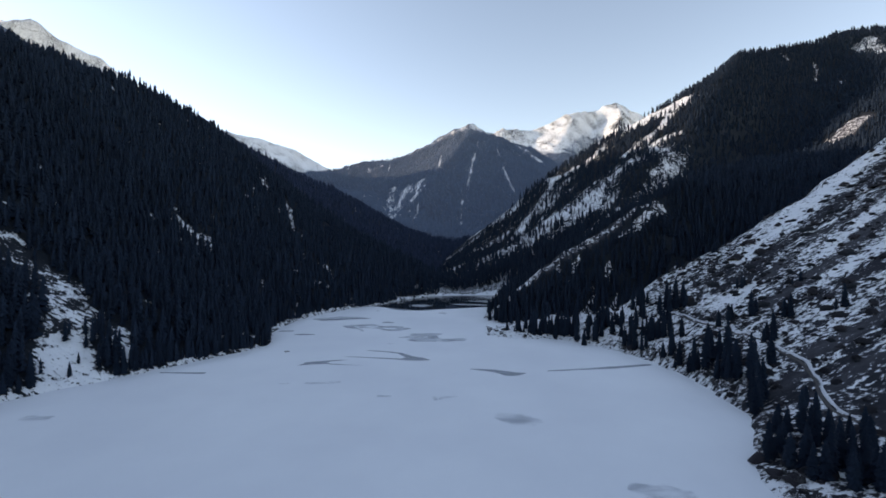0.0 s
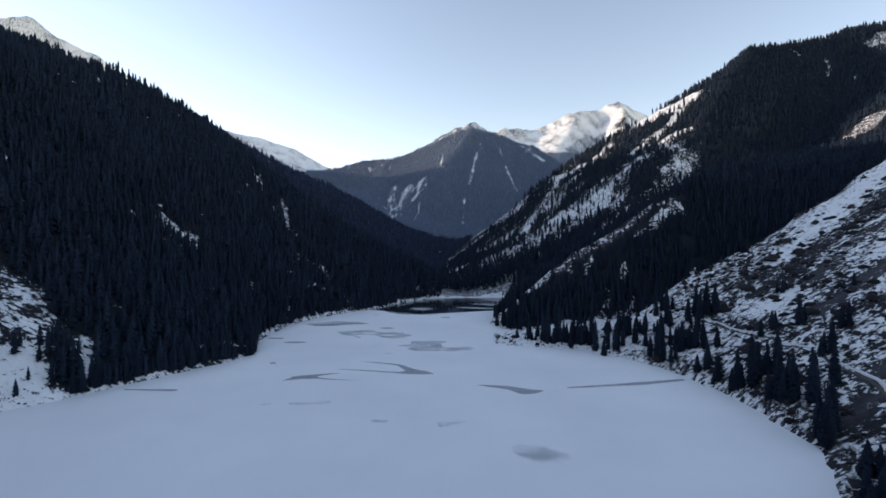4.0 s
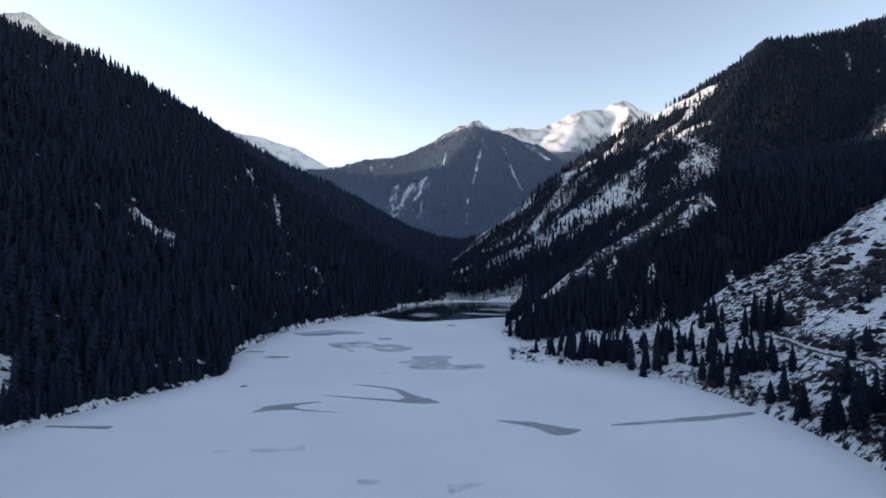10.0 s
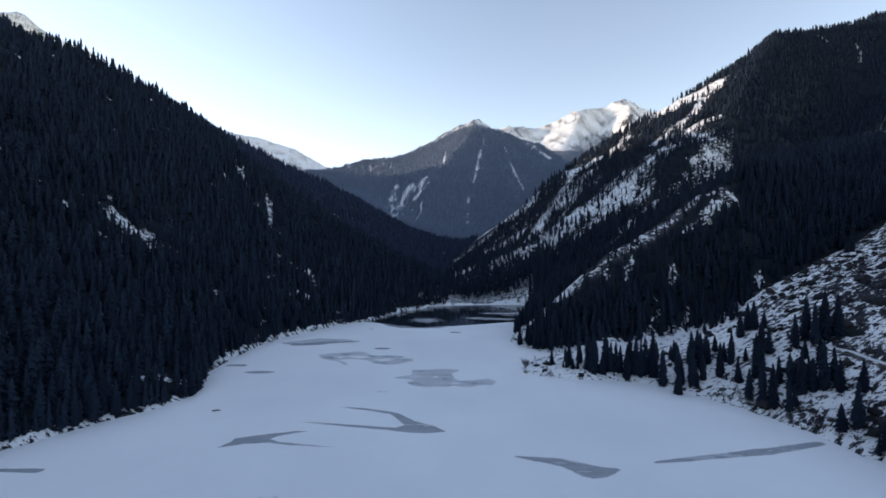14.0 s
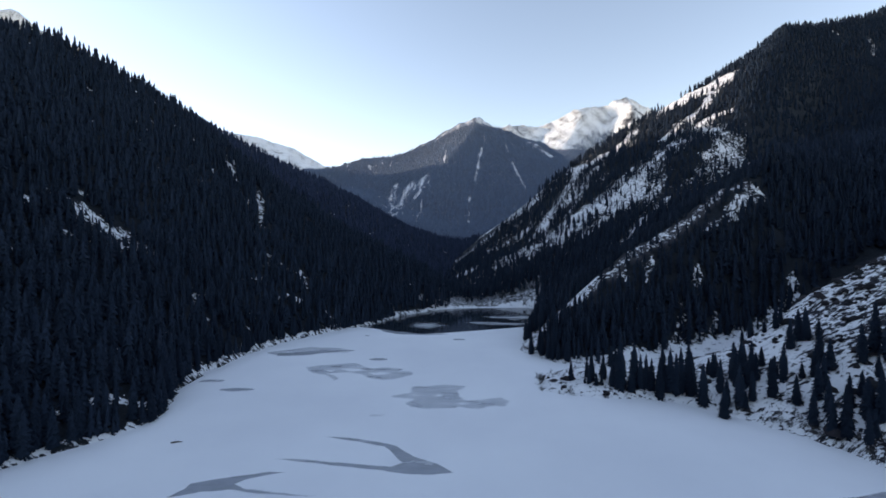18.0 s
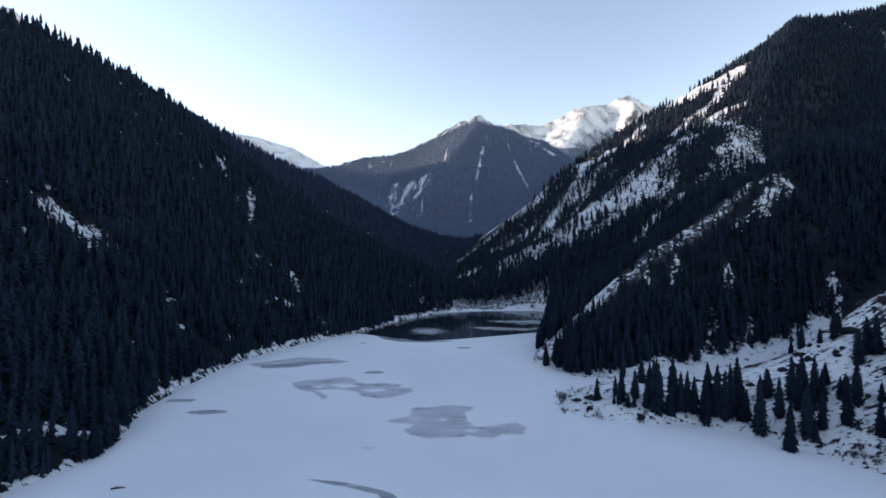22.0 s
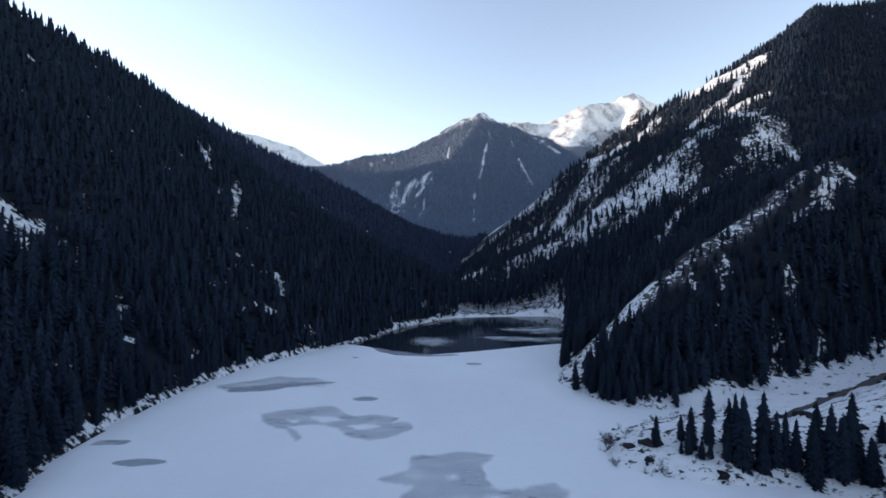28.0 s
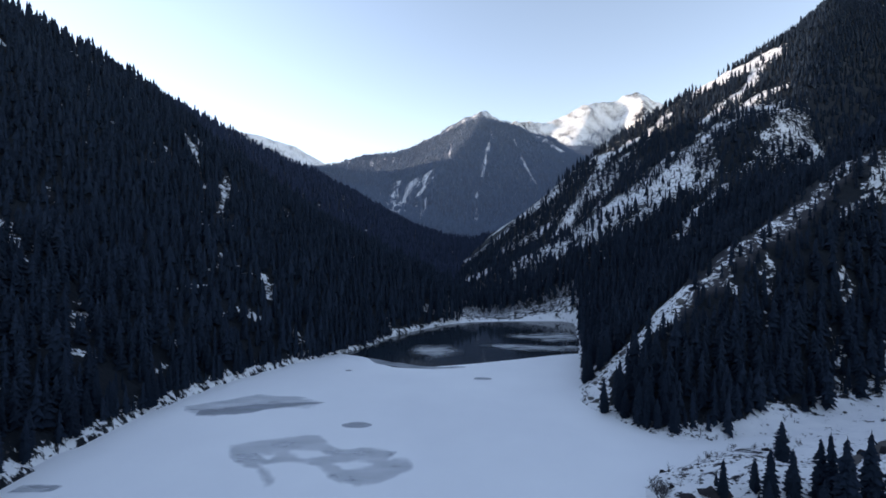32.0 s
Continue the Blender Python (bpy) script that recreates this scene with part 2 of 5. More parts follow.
def ground(x, y):
    """The height of the ground at plan points."""
    x, y = np.asarray(x, float), np.asarray(y, float)
    fi, fj = np.clip((x - X0) / 10, 0, BASE.shape[0] - 1.001), np.clip((y - Y0) / 10, 0, BASE.shape[1] - 1.001)
    i, j = fi.astype(int), fj.astype(int)
    u, v = fi - i, fj - j
    z = BASE[i, j] * (1 - u) * (1 - v) + BASE[i + 1, j] * u * (1 - v) + BASE[i, j + 1] * (1 - u) * v + BASE[i + 1, j + 1] * u * v
    d = line_distance(x, y, SHORE[::3], True)
    wet = inside(x, y, SHORE)
    rise = np.clip(z / 70, 0, 1)
    rough = 7 * ridged(x + 0.4 * y, y, 110, 3, 3) * rise + 1.1 * fbm(x, y, 22, 3, 8) * np.clip(z / 12, 0, 1)
    rough = rough * (1 - 0.65 * np.clip((470 - y) / 40, 0, 1) * np.clip((y - 60) / 60, 0, 1) * (x > 120))
    big = np.clip((z - 320) / 500, 0, 1)
    rough = rough + 60 * ridged(x, y, 520, 5, 21) * big * np.clip((y - 1500) / 600, 0, 1) * (1 - 0.6 * np.clip((y - 3300) / 300, 0, 1))
    rough = rough + (17 * ridged(x + 0.35 * y, 0.3 * y, 170, 3, 27) + 9 * ridged(x + 0.5 * y, 0.45 * y, 66, 2, 29)) * np.clip((z - 900) / 150, 0, 1) * np.clip((y - 3500) / 200, 0, 1)
    dry = np.maximum(z, 0.3 * np.minimum(d, 10)) + rough
    return np.where(wet, -np.minimum(3.0, 0.4 * d), np.maximum(dry, 0.05))


# ---- materials ----
def material(name):
    m = bpy.data.materials.new(name)
    m.use_nodes = True
    return m, m.node_tree.nodes, m.node_tree.links, m.node_tree.nodes["Principled BSDF"]


def noise_node(n, l, scale, detail=4.0, rough=0.55, at=None):
    t = n.new("ShaderNodeTexNoise")
    t.inputs["Scale"].default_value, t.inputs["Detail"].default_value, t.inputs["Roughness"].default_value = scale, detail, rough
    if at is not None:
        l.new(at, t.inputs["Vector"])
    return t.outputs["Fac"]


def ramp(n, l, fac, stops):
    r = n.new("ShaderNodeValToRGB")
    while len(r.color_ramp.elements) < len(stops):
        r.color_ramp.elements.new(0.5)
    for e, (p, c) in zip(r.color_ramp.elements, stops):
        e.position, e.color = p, (*c, 1) if len(c) == 3 else c
    l.new(fac, r.inputs[0])
    return r.outputs[0]


def mix(n, l, fac, a, b):
    m = n.new("ShaderNodeMix")
    m.data_type = "RGBA"
    for sock, val in ((m.inputs[0], fac), (m.inputs[6], a), (m.inputs[7], b)):
        if isinstance(val, (int, float)):
            sock.default_value = val
        elif isinstance(val, tuple):
            sock.default_value = (*val, 1)
        else:
            l.new(val, sock)
    return m.outputs[2]


def maths(n, l, op, a, b=0.0):
    m = n.new("ShaderNodeMath")
    m.operation = op
    for sock, val in zip(m.inputs, (a, b)):
        if isinstance(val, (int, float)):
            sock.default_value = val
        else:
            l.new(val, sock)
    return m.outputs[0]


def bump(n, l, bsdf, height, strength, distance):
    b = n.new("ShaderNodeBump")
    b.inputs["Strength"].default_value, b.inputs["Distance"].default_value = strength, distance
    l.new(height, b.inputs["Height"])
    l.new(b.outputs[0], bsdf.inputs["Normal"])


def ground_material():
    m, n, l, b = material("snowy_ground")
    at = n.new("ShaderNodeNewGeometry").outputs["Position"]
    snow = n.new("ShaderNodeAttribute")
    snow.attribute_name = "snow"
    wood = n.new("ShaderNodeAttribute")
    wood.attribute_name = "wood"
    bare = n.new("ShaderNodeAttribute")
    bare.attribute_name = "bare"
    far_haze = n.new("ShaderNodeAttribute")
    far_haze.attribute_name = "far_haze"
    fall = n.new("ShaderNodeMapping")
    fall.inputs["Rotation"].default_value = (0, 0, math.radians(-13))
    fall.inputs["Scale"].default_value = (0.62, 1.0, 0.3)
    l.new(at, fall.inputs["Vector"])
    fine = noise_node(n, l, 0.46, 7, 0.70, fall.outputs["Vector"])
    mid = noise_node(n, l, 0.19, 5, 0.66, fall.outputs["Vector"])
    both = maths(n, l, "ADD", maths(n, l, "MULTIPLY", fine, 0.7), maths(n, l, "MULTIPLY", mid, 0.3))
    lie = maths(n, l, "ADD", maths(n, l, "MULTIPLY", maths(n, l, "SUBTRACT", both, 0.5), 2.4), snow.outputs["Fac"])
    lie = ramp(n, l, lie, [(0.46, (0, 0, 0)), (0.54, (1, 1, 1))])
    earth = ramp(n, l, mid, [(0.3, (0.012, 0.0145, 0.022)), (0.55, (0.022, 0.024, 0.033)), (0.75, (0.040, 0.041, 0.052))])
    gravel = ramp(n, l, both, [(0.35, (0.036, 0.038, 0.047)), (0.65, (0.074, 0.074, 0.086))])
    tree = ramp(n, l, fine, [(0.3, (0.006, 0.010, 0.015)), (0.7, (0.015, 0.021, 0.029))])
    # Forest floor far off: haze painted in as a pale blue tone.
    haze_floor = ramp(n, l, mid, [(0.3, (0.082, 0.104, 0.150)), (0.7, (0.118, 0.146, 0.200))])
    soil = mix(n, l, wood.outputs["Fac"], mix(n, l, bare.outputs["Fac"], earth, gravel), mix(n, l, far_haze.outputs["Fac"], tree, haze_floor))
    white = ramp(n, l, mid, [(0.3, (0.74, 0.76, 0.80)), (0.7, (0.86, 0.87, 0.89))])
    l.new(mix(n, l, lie, soil, white), b.inputs["Base Color"])
    b.inputs["Roughness"].default_value = 0.8
    b.inputs["Specular IOR Level"].default_value = 0.2
    bump(n, l, b, both, 0.6, 2.0)
    return m


def ice_material():
    m, n, l, b = material("snow_on_ice")
    at = n.new("ShaderNodeNewGeometry").outputs["Position"]
    wide = noise_node(n, l, 0.012, 4, 0.55, at)
    fine = noise_node(n, l, 0.5, 5, 0.6, at)
    l.new(ramp(n, l, wide, [(0.35, (0.77, 0.79, 0.83)), (0.65, (0.84, 0.86, 0.89))]), b.inputs["Base Color"])
    b.inputs["Roughness"].default_value = 0.65
    bump(n, l, b, fine, 0.15, 0.2)
    return m


def needle_material():
    m, n, l, b = material("spruce_needles")
    tint = n.new("ShaderNodeAttribute")
    tint.attribute_name = "tint"
    info = n.new("ShaderNodeObjectInfo").outputs["Random"]
    at = n.new("ShaderNodeNewGeometry").outputs["Position"]
    both = maths(n, l, "FRACT", maths(n, l, "ADD", tint.outputs["Fac"], info))
    fleck = noise_node(n, l, 0.9, 5, 0.7, at)
    both = maths(n, l, "ADD", maths(n, l, "MULTIPLY", both, 0.5), maths(n, l, "MULTIPLY", fleck, 0.5))
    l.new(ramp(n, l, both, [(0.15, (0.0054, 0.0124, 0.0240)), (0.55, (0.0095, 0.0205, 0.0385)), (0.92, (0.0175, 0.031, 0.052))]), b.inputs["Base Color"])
    b.inputs["Roughness"].default_value = 0.8
    b.inputs["Specular IOR Level"].default_value = 0.15
    return m


def bark_material():
    m, n, l, b = material("spruce_bark")
    f = noise_node(n, l, 3.0)
    l.new(ramp(n, l, f, [(0.3, (0.03, 0.024, 0.02)), (0.7, (0.09, 0.07, 0.055))]), b.inputs["Base Color"])
    b.inputs["Roughness"].default_value = 0.9
    return m


def water_material():
    m, n, l, b = material("cold_water")
    b.inputs["Base Color"].default_value = (0.012, 0.02, 0.03, 1)
    b.inputs["Roughness"].default_value = 0.08
    b.inputs["IOR"].default_value = 1.33
    bump(n, l, b, noise_node(n, l, 0.8), 0.05, 0.1)
    return m


GROUND, ICE, NEEDLES, BARK, WATER = ground_material(), ice_material(), needle_material(), bark_material(), water_material()


def mesh_from(name, verts, faces, mat, smooth=False):
    """A mesh object from arrays: verts n x 3, faces m x k."""
    me = bpy.data.meshes.new(name)
    verts, faces = np.asarray(verts, np.float32), np.asarray(faces, np.int32)
    k = faces.shape[1]
    me.vertices.add(len(verts))
    me.vertices.foreach_set("co", verts.ravel())
    me.loops.add(faces.size)
    me.loops.foreach_set("vertex_index", faces.ravel())
    me.polygons.add(len(faces))
    me.polygons.foreach_set("loop_start", np.arange(0, faces.size, k, dtype=np.int32))
    me.update(calc_edges=True)
    if smooth:
        me.polygons.foreach_set("use_smooth", np.ones(len(faces), bool))
    me.materials.append(mat)
    return me


def steps(*runs):
    """Grid lines: (from, to, first step, last step) runs joined."""
    out = []
    for a, b, s0, s1 in runs:
        v, s = a, s0
        while v < b - 0.3 * s:
            out.append(v)
            s = s0 + (s1 - s0) * (v - a) / (b - a)
            v += s
    out.append(runs[-1][1])
    return np.array(out)


# ---- what grows where ----
# bare lanes and clearings, each a line down the slope with its half width
LANES = [
    ([(-306, 308), (-280, 302), (-246, 286), (-238, 264), (-222, 252)], 14), ([(-222, 296), (-203, 278)], 5), ([(-322, 522), (-311, 530), (-298, 534)], 12), ([(-306, 514), (-294, 520), (-282, 524)], 11), ([(-272, 520), (-258, 516)], 5),
    ([(-282, 529), (-262, 528)], 6), ([(-341, 508), (-326, 515)], 3), ([(-378, 866), (-341, 832)], 6), ([(-364, 830), (-334, 800), (-310, 770)], 5), ([(-290, 795), (-260, 735), (-236, 681)], 4.5), ([(-277, 764), (-255, 720)], 4), ([(-335, 811), (-302, 757)], 3), ([(-293, 749), (-266, 710)], 3.5), ([(-219, 800), (-209, 777)], 4), ([(-335, 753), (-317, 727)], 3.5), ([(-206, 631), (-197, 613)], 3.5), ([(-195, 629), (-186, 615)], 3), ([(-316, 593), (-301, 577)], 2.5), ([(-221, 510), (-206, 493)], 2.5), ([(-269, 992), (-254, 958)], 4), ([(-172, 629), (-157, 604)], 3.6),
    ([(-134, 592), (-119, 573)], 3.2), ([(-78, 667), (-67, 658)], 4), ([(-348, 665), (-343, 660)], 4), ([(-390, 797), (-384, 790)], 4),
    ([(-351, 475), (-344, 471)], 4), ([(-328, 481), (-322, 478)], 4), ([(-424, 757), (-418, 750)], 5), ([(-286, 745), (-280, 738)], 5),
]
EAST_LANES = [
    ([(519, 1066), (514, 1000), (513, 962)], 14), ([(512, 962), (508, 922)], 19), ([(500, 950), (456, 938)], 12), ([(474, 1058), (440, 1062), (404, 1060)], 7),
    ([(464, 1042), (414, 1021), (372, 985)], 15), ([(396, 1010), (345, 952), (300, 925)], 18), ([(300, 925), (260, 898), (216, 873)], 13), ([(376, 1053), (330, 1000), (255, 945)], 8),
    ([(350, 866), (299, 836), (262, 800), (235, 776)], 9), ([(286, 794), (251, 778), (224, 780), (186, 764)], 6), ([(170, 800), (182, 918), (184, 1060)], 4), ([(226, 1010), (270, 1058)], 5),
    ([(319, 1216), (290, 1170), (265, 1138), (237, 1110), (205, 1060), (184, 1029)], 13), ([(211, 1209), (166, 1185), (127, 1193), (67, 1192), (28, 1160)], 18),
    ([(85, 959), (176, 1041), (234, 1105)], 11), ([(167, 1083), (125, 1085), (83, 1091)], 11), ([(366, 915), (325, 880)], 8),
    ([(300, 591), (262, 565), (232, 555)], 6), ([(169, 531), (170, 538)], 4),
    ([(141, 523), (144, 533)], 3), ([(158, 518), (163, 530)], 4), ([(152, 516), (142, 501), (134, 490)], 2), ([(178, 503), (165, 485), (156, 476)], 3), ([(206, 503), (191, 488)], 2.6), ([(203, 525), (194, 513)], 3), ([(284, 526), (278, 517)], 4),
    ([(1184, 1504), (1177, 1458)], 9), ([(1255, 1460), (1230, 1420), (1185, 1368)], 7), ([(1222, 1339), (1194, 1285)], 7), ([(1453, 1506), (1548, 1552)], 22), ([(1530, 1540), (1467, 1442)], 26),
]
# open snow on the sunny crest of the east mountain
LIT = [([(300, 1230), (326, 1200), (369, 1186), (422, 1198), (450, 1212)], 10), ([(466, 1104), (524, 1120), (581, 1145), (625, 1190)], 11),
       ([(546, 1260), (593, 1251), (624, 1236), (668, 1230), (690, 1238)], 33), ([(536, 1078), (580, 1064)], 10)]
PEAK_LANES = [
    ([(-285, 2514), (-301, 2430), (-272, 2166), (-221, 1845)], 25), ([(-200, 2413), (-227, 2335), (-239, 2191), (-215, 1835)], 27), ([(-129, 2368), (-132, 2272), (-153, 2234)], 24), ([(-161, 2346), (-215, 2387)], 20),
    ([(-101, 2328), (-94, 2222)], 8), ([(-126, 2128), (-121, 1924), (-123, 1732)], 7), ([(-207, 2131), (-192, 1899)], 6), ([(-167, 2169), (-174, 2131)], 7), ([(-368, 2449), (-336, 2131)], 4), ([(-469, 2642), (-430, 2316)], 5), ([(-309, 2222), (-247, 1912)], 4),
    ([(-27, 2397), (-13, 2605)], 5), ([(-648, 2941), (-674, 3042)], 6), ([(-516, 2915), (-442, 2885), (-398, 2893)], 7), ([(-398, 2437), (-442, 2503)], 6),
    ([(216, 2751), (221, 2663)], 5), ([(192, 2600), (168, 2487), (147, 2359), (125, 2245)], 8),
    ([(352, 2521), (354, 2385), (366, 2227)], 7), ([(342, 2731), (349, 2619)], 4),
    ([(97, 2132), (77, 1892)], 6),
    ([(-13, 2620), (-21, 2404)], 5),
    ([(183, 2882), (20, 2915), (-95, 2945), (-250, 2980)], 18),
    ([(-529, 2988), (-489, 2868)], 7),
    ([(-360, 2892), (-360, 2828)], 7),
    ([(196, 2885), (330, 2930), (431, 2999), (521, 2894), (590, 2805), (624, 2761)], 22),
    ([(39, 2412), (55, 2412)], 9),
]
SCREE = [([(114, 524), (140, 538), (193, 561), (236, 579), (251, 584), (292, 599)], 4.5), ([(796, 938), (860, 946), (895, 952), (945, 978)], 23)]
# the open rocky bank at the tip of the spur
BANK = [([(50, 493), (61, 505), (74, 513), (90, 517), (112, 530)], 9)]
CLEAR = [([(130, 528), (145, 534), (198, 557), (241, 575), (256, 580)], 3.5)]

# bands that slant up the near hill: dense dark brush, and bare gravelly strips
GULLIES = [([(224, 346), (242, 350), (259, 350), (285, 362), (308, 366), (329, 370), (362, 384), (393, 394), (418, 406)], 8), ([(234, 280), (248, 268), (269, 274), (287, 278), (380, 292)], 6),
           ([(170, 210), (186, 212)], 4), ([(192, 218), (203, 216), (227, 220), (300, 222)], 3.5), ([(178, 192), (182, 188)], 4), ([(199, 344), (222, 358), (235, 368), (241, 344), (248, 338)], 8),
           ([(187, 346), (194, 324), (200, 300)], 7), ([(205, 372), (234, 366), (250, 360)], 6), ([(175, 160), (240, 170), (330, 180)], 16)]
STRIPS = [([(240, 322), (254, 328), (297, 348), (319, 348), (337, 350), (400, 366)], 3.6), ([(216, 294), (233, 296), (253, 298), (282, 304), (316, 322), (334, 324), (400, 336)], 5),
          ([(193, 236), (211, 232), (238, 231), (300, 236), (380, 244)], 5), ([(166, 216), (191, 224)], 2.5), ([(178, 202), (194, 206), (213, 206), (270, 206)], 3.5)]

SNOWY = [([(262, 374), (300, 392), (335, 412), (380, 425), (430, 440)], 15), ([(268, 311), (300, 328), (330, 336), (380, 348)], 6), ([(256, 288), (290, 288), (330, 300), (380, 312)], 8), ([(205, 320), (236, 322)], 7)]


def lanes(x, y, groups, wave=16, ragged=0.62):
    """Distance to the nearest lane in half widths, ragged at the rim."""
    d = np.full(np.shape(x), 1e9)
    for line, w in groups:
        d = np.minimum(d, line_distance(x, y, line) / w)
    return d + ragged * fbm(x, y, wave, 3, 41)


NEAR_HILL = [(40, 425), (100, 442), (127, 432), (167, 452), (203, 470), (240, 485), (280, 498), (340, 512), (500, 540), (1200, 600), (1300, -700), (60, -700), (90, 60), (110, 140), (150, 280), (112, 366), (60, 384), (36, 400)]


def ribs(x, y):
    """Bands that run slantwise up the east mountain face."""
    along, across = x * 0.93 + y * 0.36, -x * 0.36 + y * 0.93
    return fbm(along * 0.3, across, 42, 4, 15)


def cover(x, y, z):
    """Snow lie, forest share, bare strips and painted far haze of the ground, 0 to 1."""
    hill = inside(x, y, NEAR_HILL)
    east_face = (x > 0) & (y > 800) & (y < 1650)
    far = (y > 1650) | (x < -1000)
    open_lane = np.minimum(lanes(x, y, LANES), np.minimum(lanes(x, y, EAST_LANES), lanes(x, y, LIT)))
    lane = np.clip(1.3 - open_lane, 0, 1)
    peak_lane = np.clip(1.3 - lanes(x, y, PEAK_LANES, 24, 1.0), 0, 1) * np.clip(0.85 + 0.9 * vnoise(x, y * 0.4, 15, 66), 0, 1)
    scree = (lanes(x, y, SCREE) < 1) | (lanes(x, y, CLEAR) < 0.9)
    along, across = x * 0.95 + y * 0.3, -x * 0.3 + y * 0.95
    streak = fbm(along * 0.14, across, 24, 4, 5)
    brown = np.clip(1.4 - lanes(x, y, GULLIES, 14, 0.6), 0, 1)
    strip = np.clip(1.5 - lanes(x, y, STRIPS, 14, 0.5), 0, 1) * hill
    open_snow = np.clip(1.4 - lanes(x, y, SNOWY, 14, 0.5), 0, 1)
    low = np.clip((50 - z) / 30, 0, 1) * np.clip((y - 325) / 45, 0, 1)
    slope = 0.49 + 0.09 * streak + 0.07 * vnoise(x, y, 13, 64) - 0.19 * brown - 0.22 * strip + 0.14 * open_snow * (1 - brown) + 0.13 * low
    woods = 0.0 + 0.10 * fbm(x, y, 60, 4, 6) + 0.56 * (vnoise(x * 0.8 - y * 0.3, y * 0.55, 11, 77) > np.where(x > 0, 0.91, 0.78)) - 0.15 * ((x > 0) & (y < 860))
    snow = np.where(hill, slope, woods)
    snow = np.where(east_face & ~hill, -0.2 + (0.46 + 0.07 * (x < 340) + 0.38 * np.clip(ribs(x, y), -0.4, 1)) * np.clip((640 - x) / 100, 0, 1), snow)
    snow = np.where(lane > 0, np.maximum(snow, 0.28 + 0.25 * lane + 0.14 * lane * fbm(x * 0.6, y, 20, 3, 17) + np.where(x < 0, 0.28, 0.17) * lane * vnoise(x * 0.8, y, 10, 18)), snow)
    snow = np.where((lanes(x, y, LIT) < 1.0) | (lanes(x, y, BANK) < 1.0), 0.62, snow)
    shore = line_distance(x, y, SHORE[::3], True)
    snow = np.where((shore < 8) & (x > 0) & ~hill, np.maximum(snow, 0.62), snow)
    snow = np.where((shore < 7) & (x < 0), np.maximum(snow, 0.66 - 0.085 * shore), snow)
    snow = np.where((shore < 30) & (y > 715), np.where(shore < 3.5, 0.80, 0.46), snow)
    snow = np.where((x < -150) & (z < 26) & (lane > 0.3), np.maximum(snow, 0.66), snow)
    snow = np.where(scree, np.where(lanes(x, y, SCREE) < 1, np.where(x < 400, 0.45, 0.42), 0.34), snow)
    alpine = np.clip((z - 880 - 60 * fbm(x, y, 200, 4, 2)) / 60, 0, 1)
    alpine = np.maximum(alpine, ((y > 3300) | (x < -1500)) * np.clip((z - np.where((x > 500) & (y > 3300), np.clip(880 + 0.81 * (x - 985), 640, 1200), 640) - 80 * fbm(x, y, 240, 4, 3)) / 120, 0, 1))
    alpine = np.where(x > 900, alpine * (y > 2300), alpine)
    snow = np.where(far, np.maximum(0.25 + 0.06 * fbm(x, y, 150, 4, 4) + (0.36 + 0.17 * fbm(x, y, 70, 4, 9)) * alpine, 0.26 + 0.30 * peak_lane), snow)
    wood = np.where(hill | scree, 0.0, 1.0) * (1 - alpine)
    meadow = inside(x, y, MEADOW)
    snow = np.where(line_distance(x, y, [(112, 462), (144, 470), (184, 482), (234, 499), (272, 511)]) < 7, np.maximum(snow, 0.44), snow)
    snow = np.where(meadow, 0.72, snow)
    crags = np.clip(ridged(x + 0.5 * y, 0.45 * y, 90, 3, 33) - 0.35, 0, 1) * ((y > 3300) & (x > 500))
    bare = np.maximum(strip, scree * 1.0)
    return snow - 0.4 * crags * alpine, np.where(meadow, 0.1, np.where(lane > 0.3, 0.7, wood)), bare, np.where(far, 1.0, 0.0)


MEADOW = [(96, 440), (127, 433), (167, 453), (203, 471), (240, 486), (270, 499), (270, 511), (234, 500), (184, 483), (144, 471), (110, 462)]


# ---- ground, ice and water ----
gx = steps((X0, -750, 60, 14), (-750, -300, 12, 6), (-300, 320, 5, 5), (320, 950, 6, 12), (950, 2200, 13, 20), (2200, X1, 24, 70))
gy = steps((Y0, 60, 40, 10), (60, 800, 5, 6), (800, 1600, 7, 12), (1600, 2600, 10, 13), (2600, 3200, 14, 20), (3200, Y1, 20, 26))
gxx, gyy = np.meshgrid(gx, gy, indexing="ij")
gz = ground(gxx, gyy)
index = np.arange(gz.size).reshape(gz.shape)
quads = np.stack([index[:-1, :-1], index[1:, :-1], index[1:, 1:], index[:-1, 1:]], -1).reshape(-1, 4)
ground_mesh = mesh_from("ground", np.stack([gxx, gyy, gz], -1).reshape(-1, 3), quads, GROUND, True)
for key, val in zip(("snow", "wood", "bare", "far_haze"), cover(gxx, gyy, gz)):
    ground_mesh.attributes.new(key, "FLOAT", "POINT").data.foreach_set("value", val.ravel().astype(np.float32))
tagged(new("ground", ground_mesh), "snow-dusted mountain valley floor and steep slopes", "ground", kind="structure")



def footing(x, y):
    """The height of the built ground sheet."""
    i = np.clip(np.searchsorted(gx, x) - 1, 0, len(gx) - 2)
    j = np.clip(np.searchsorted(gy, y) - 1, 0, len(gy) - 2)
    u, v = (x - gx[i]) / (gx[i + 1] - gx[i]), (y - gy[j]) / (gy[j + 1] - gy[j])
    return gz[i, j] * (1 - u) * (1 - v) + gz[i + 1, j] * u * (1 - v) + gz[i, j + 1] * (1 - u) * v + gz[i + 1, j + 1] * u * v


ICE_EDGE = [(-112, 596), (-80, 582), (-54, 556), (-20, 560), (20, 574), (60, 590), (100, 600)]


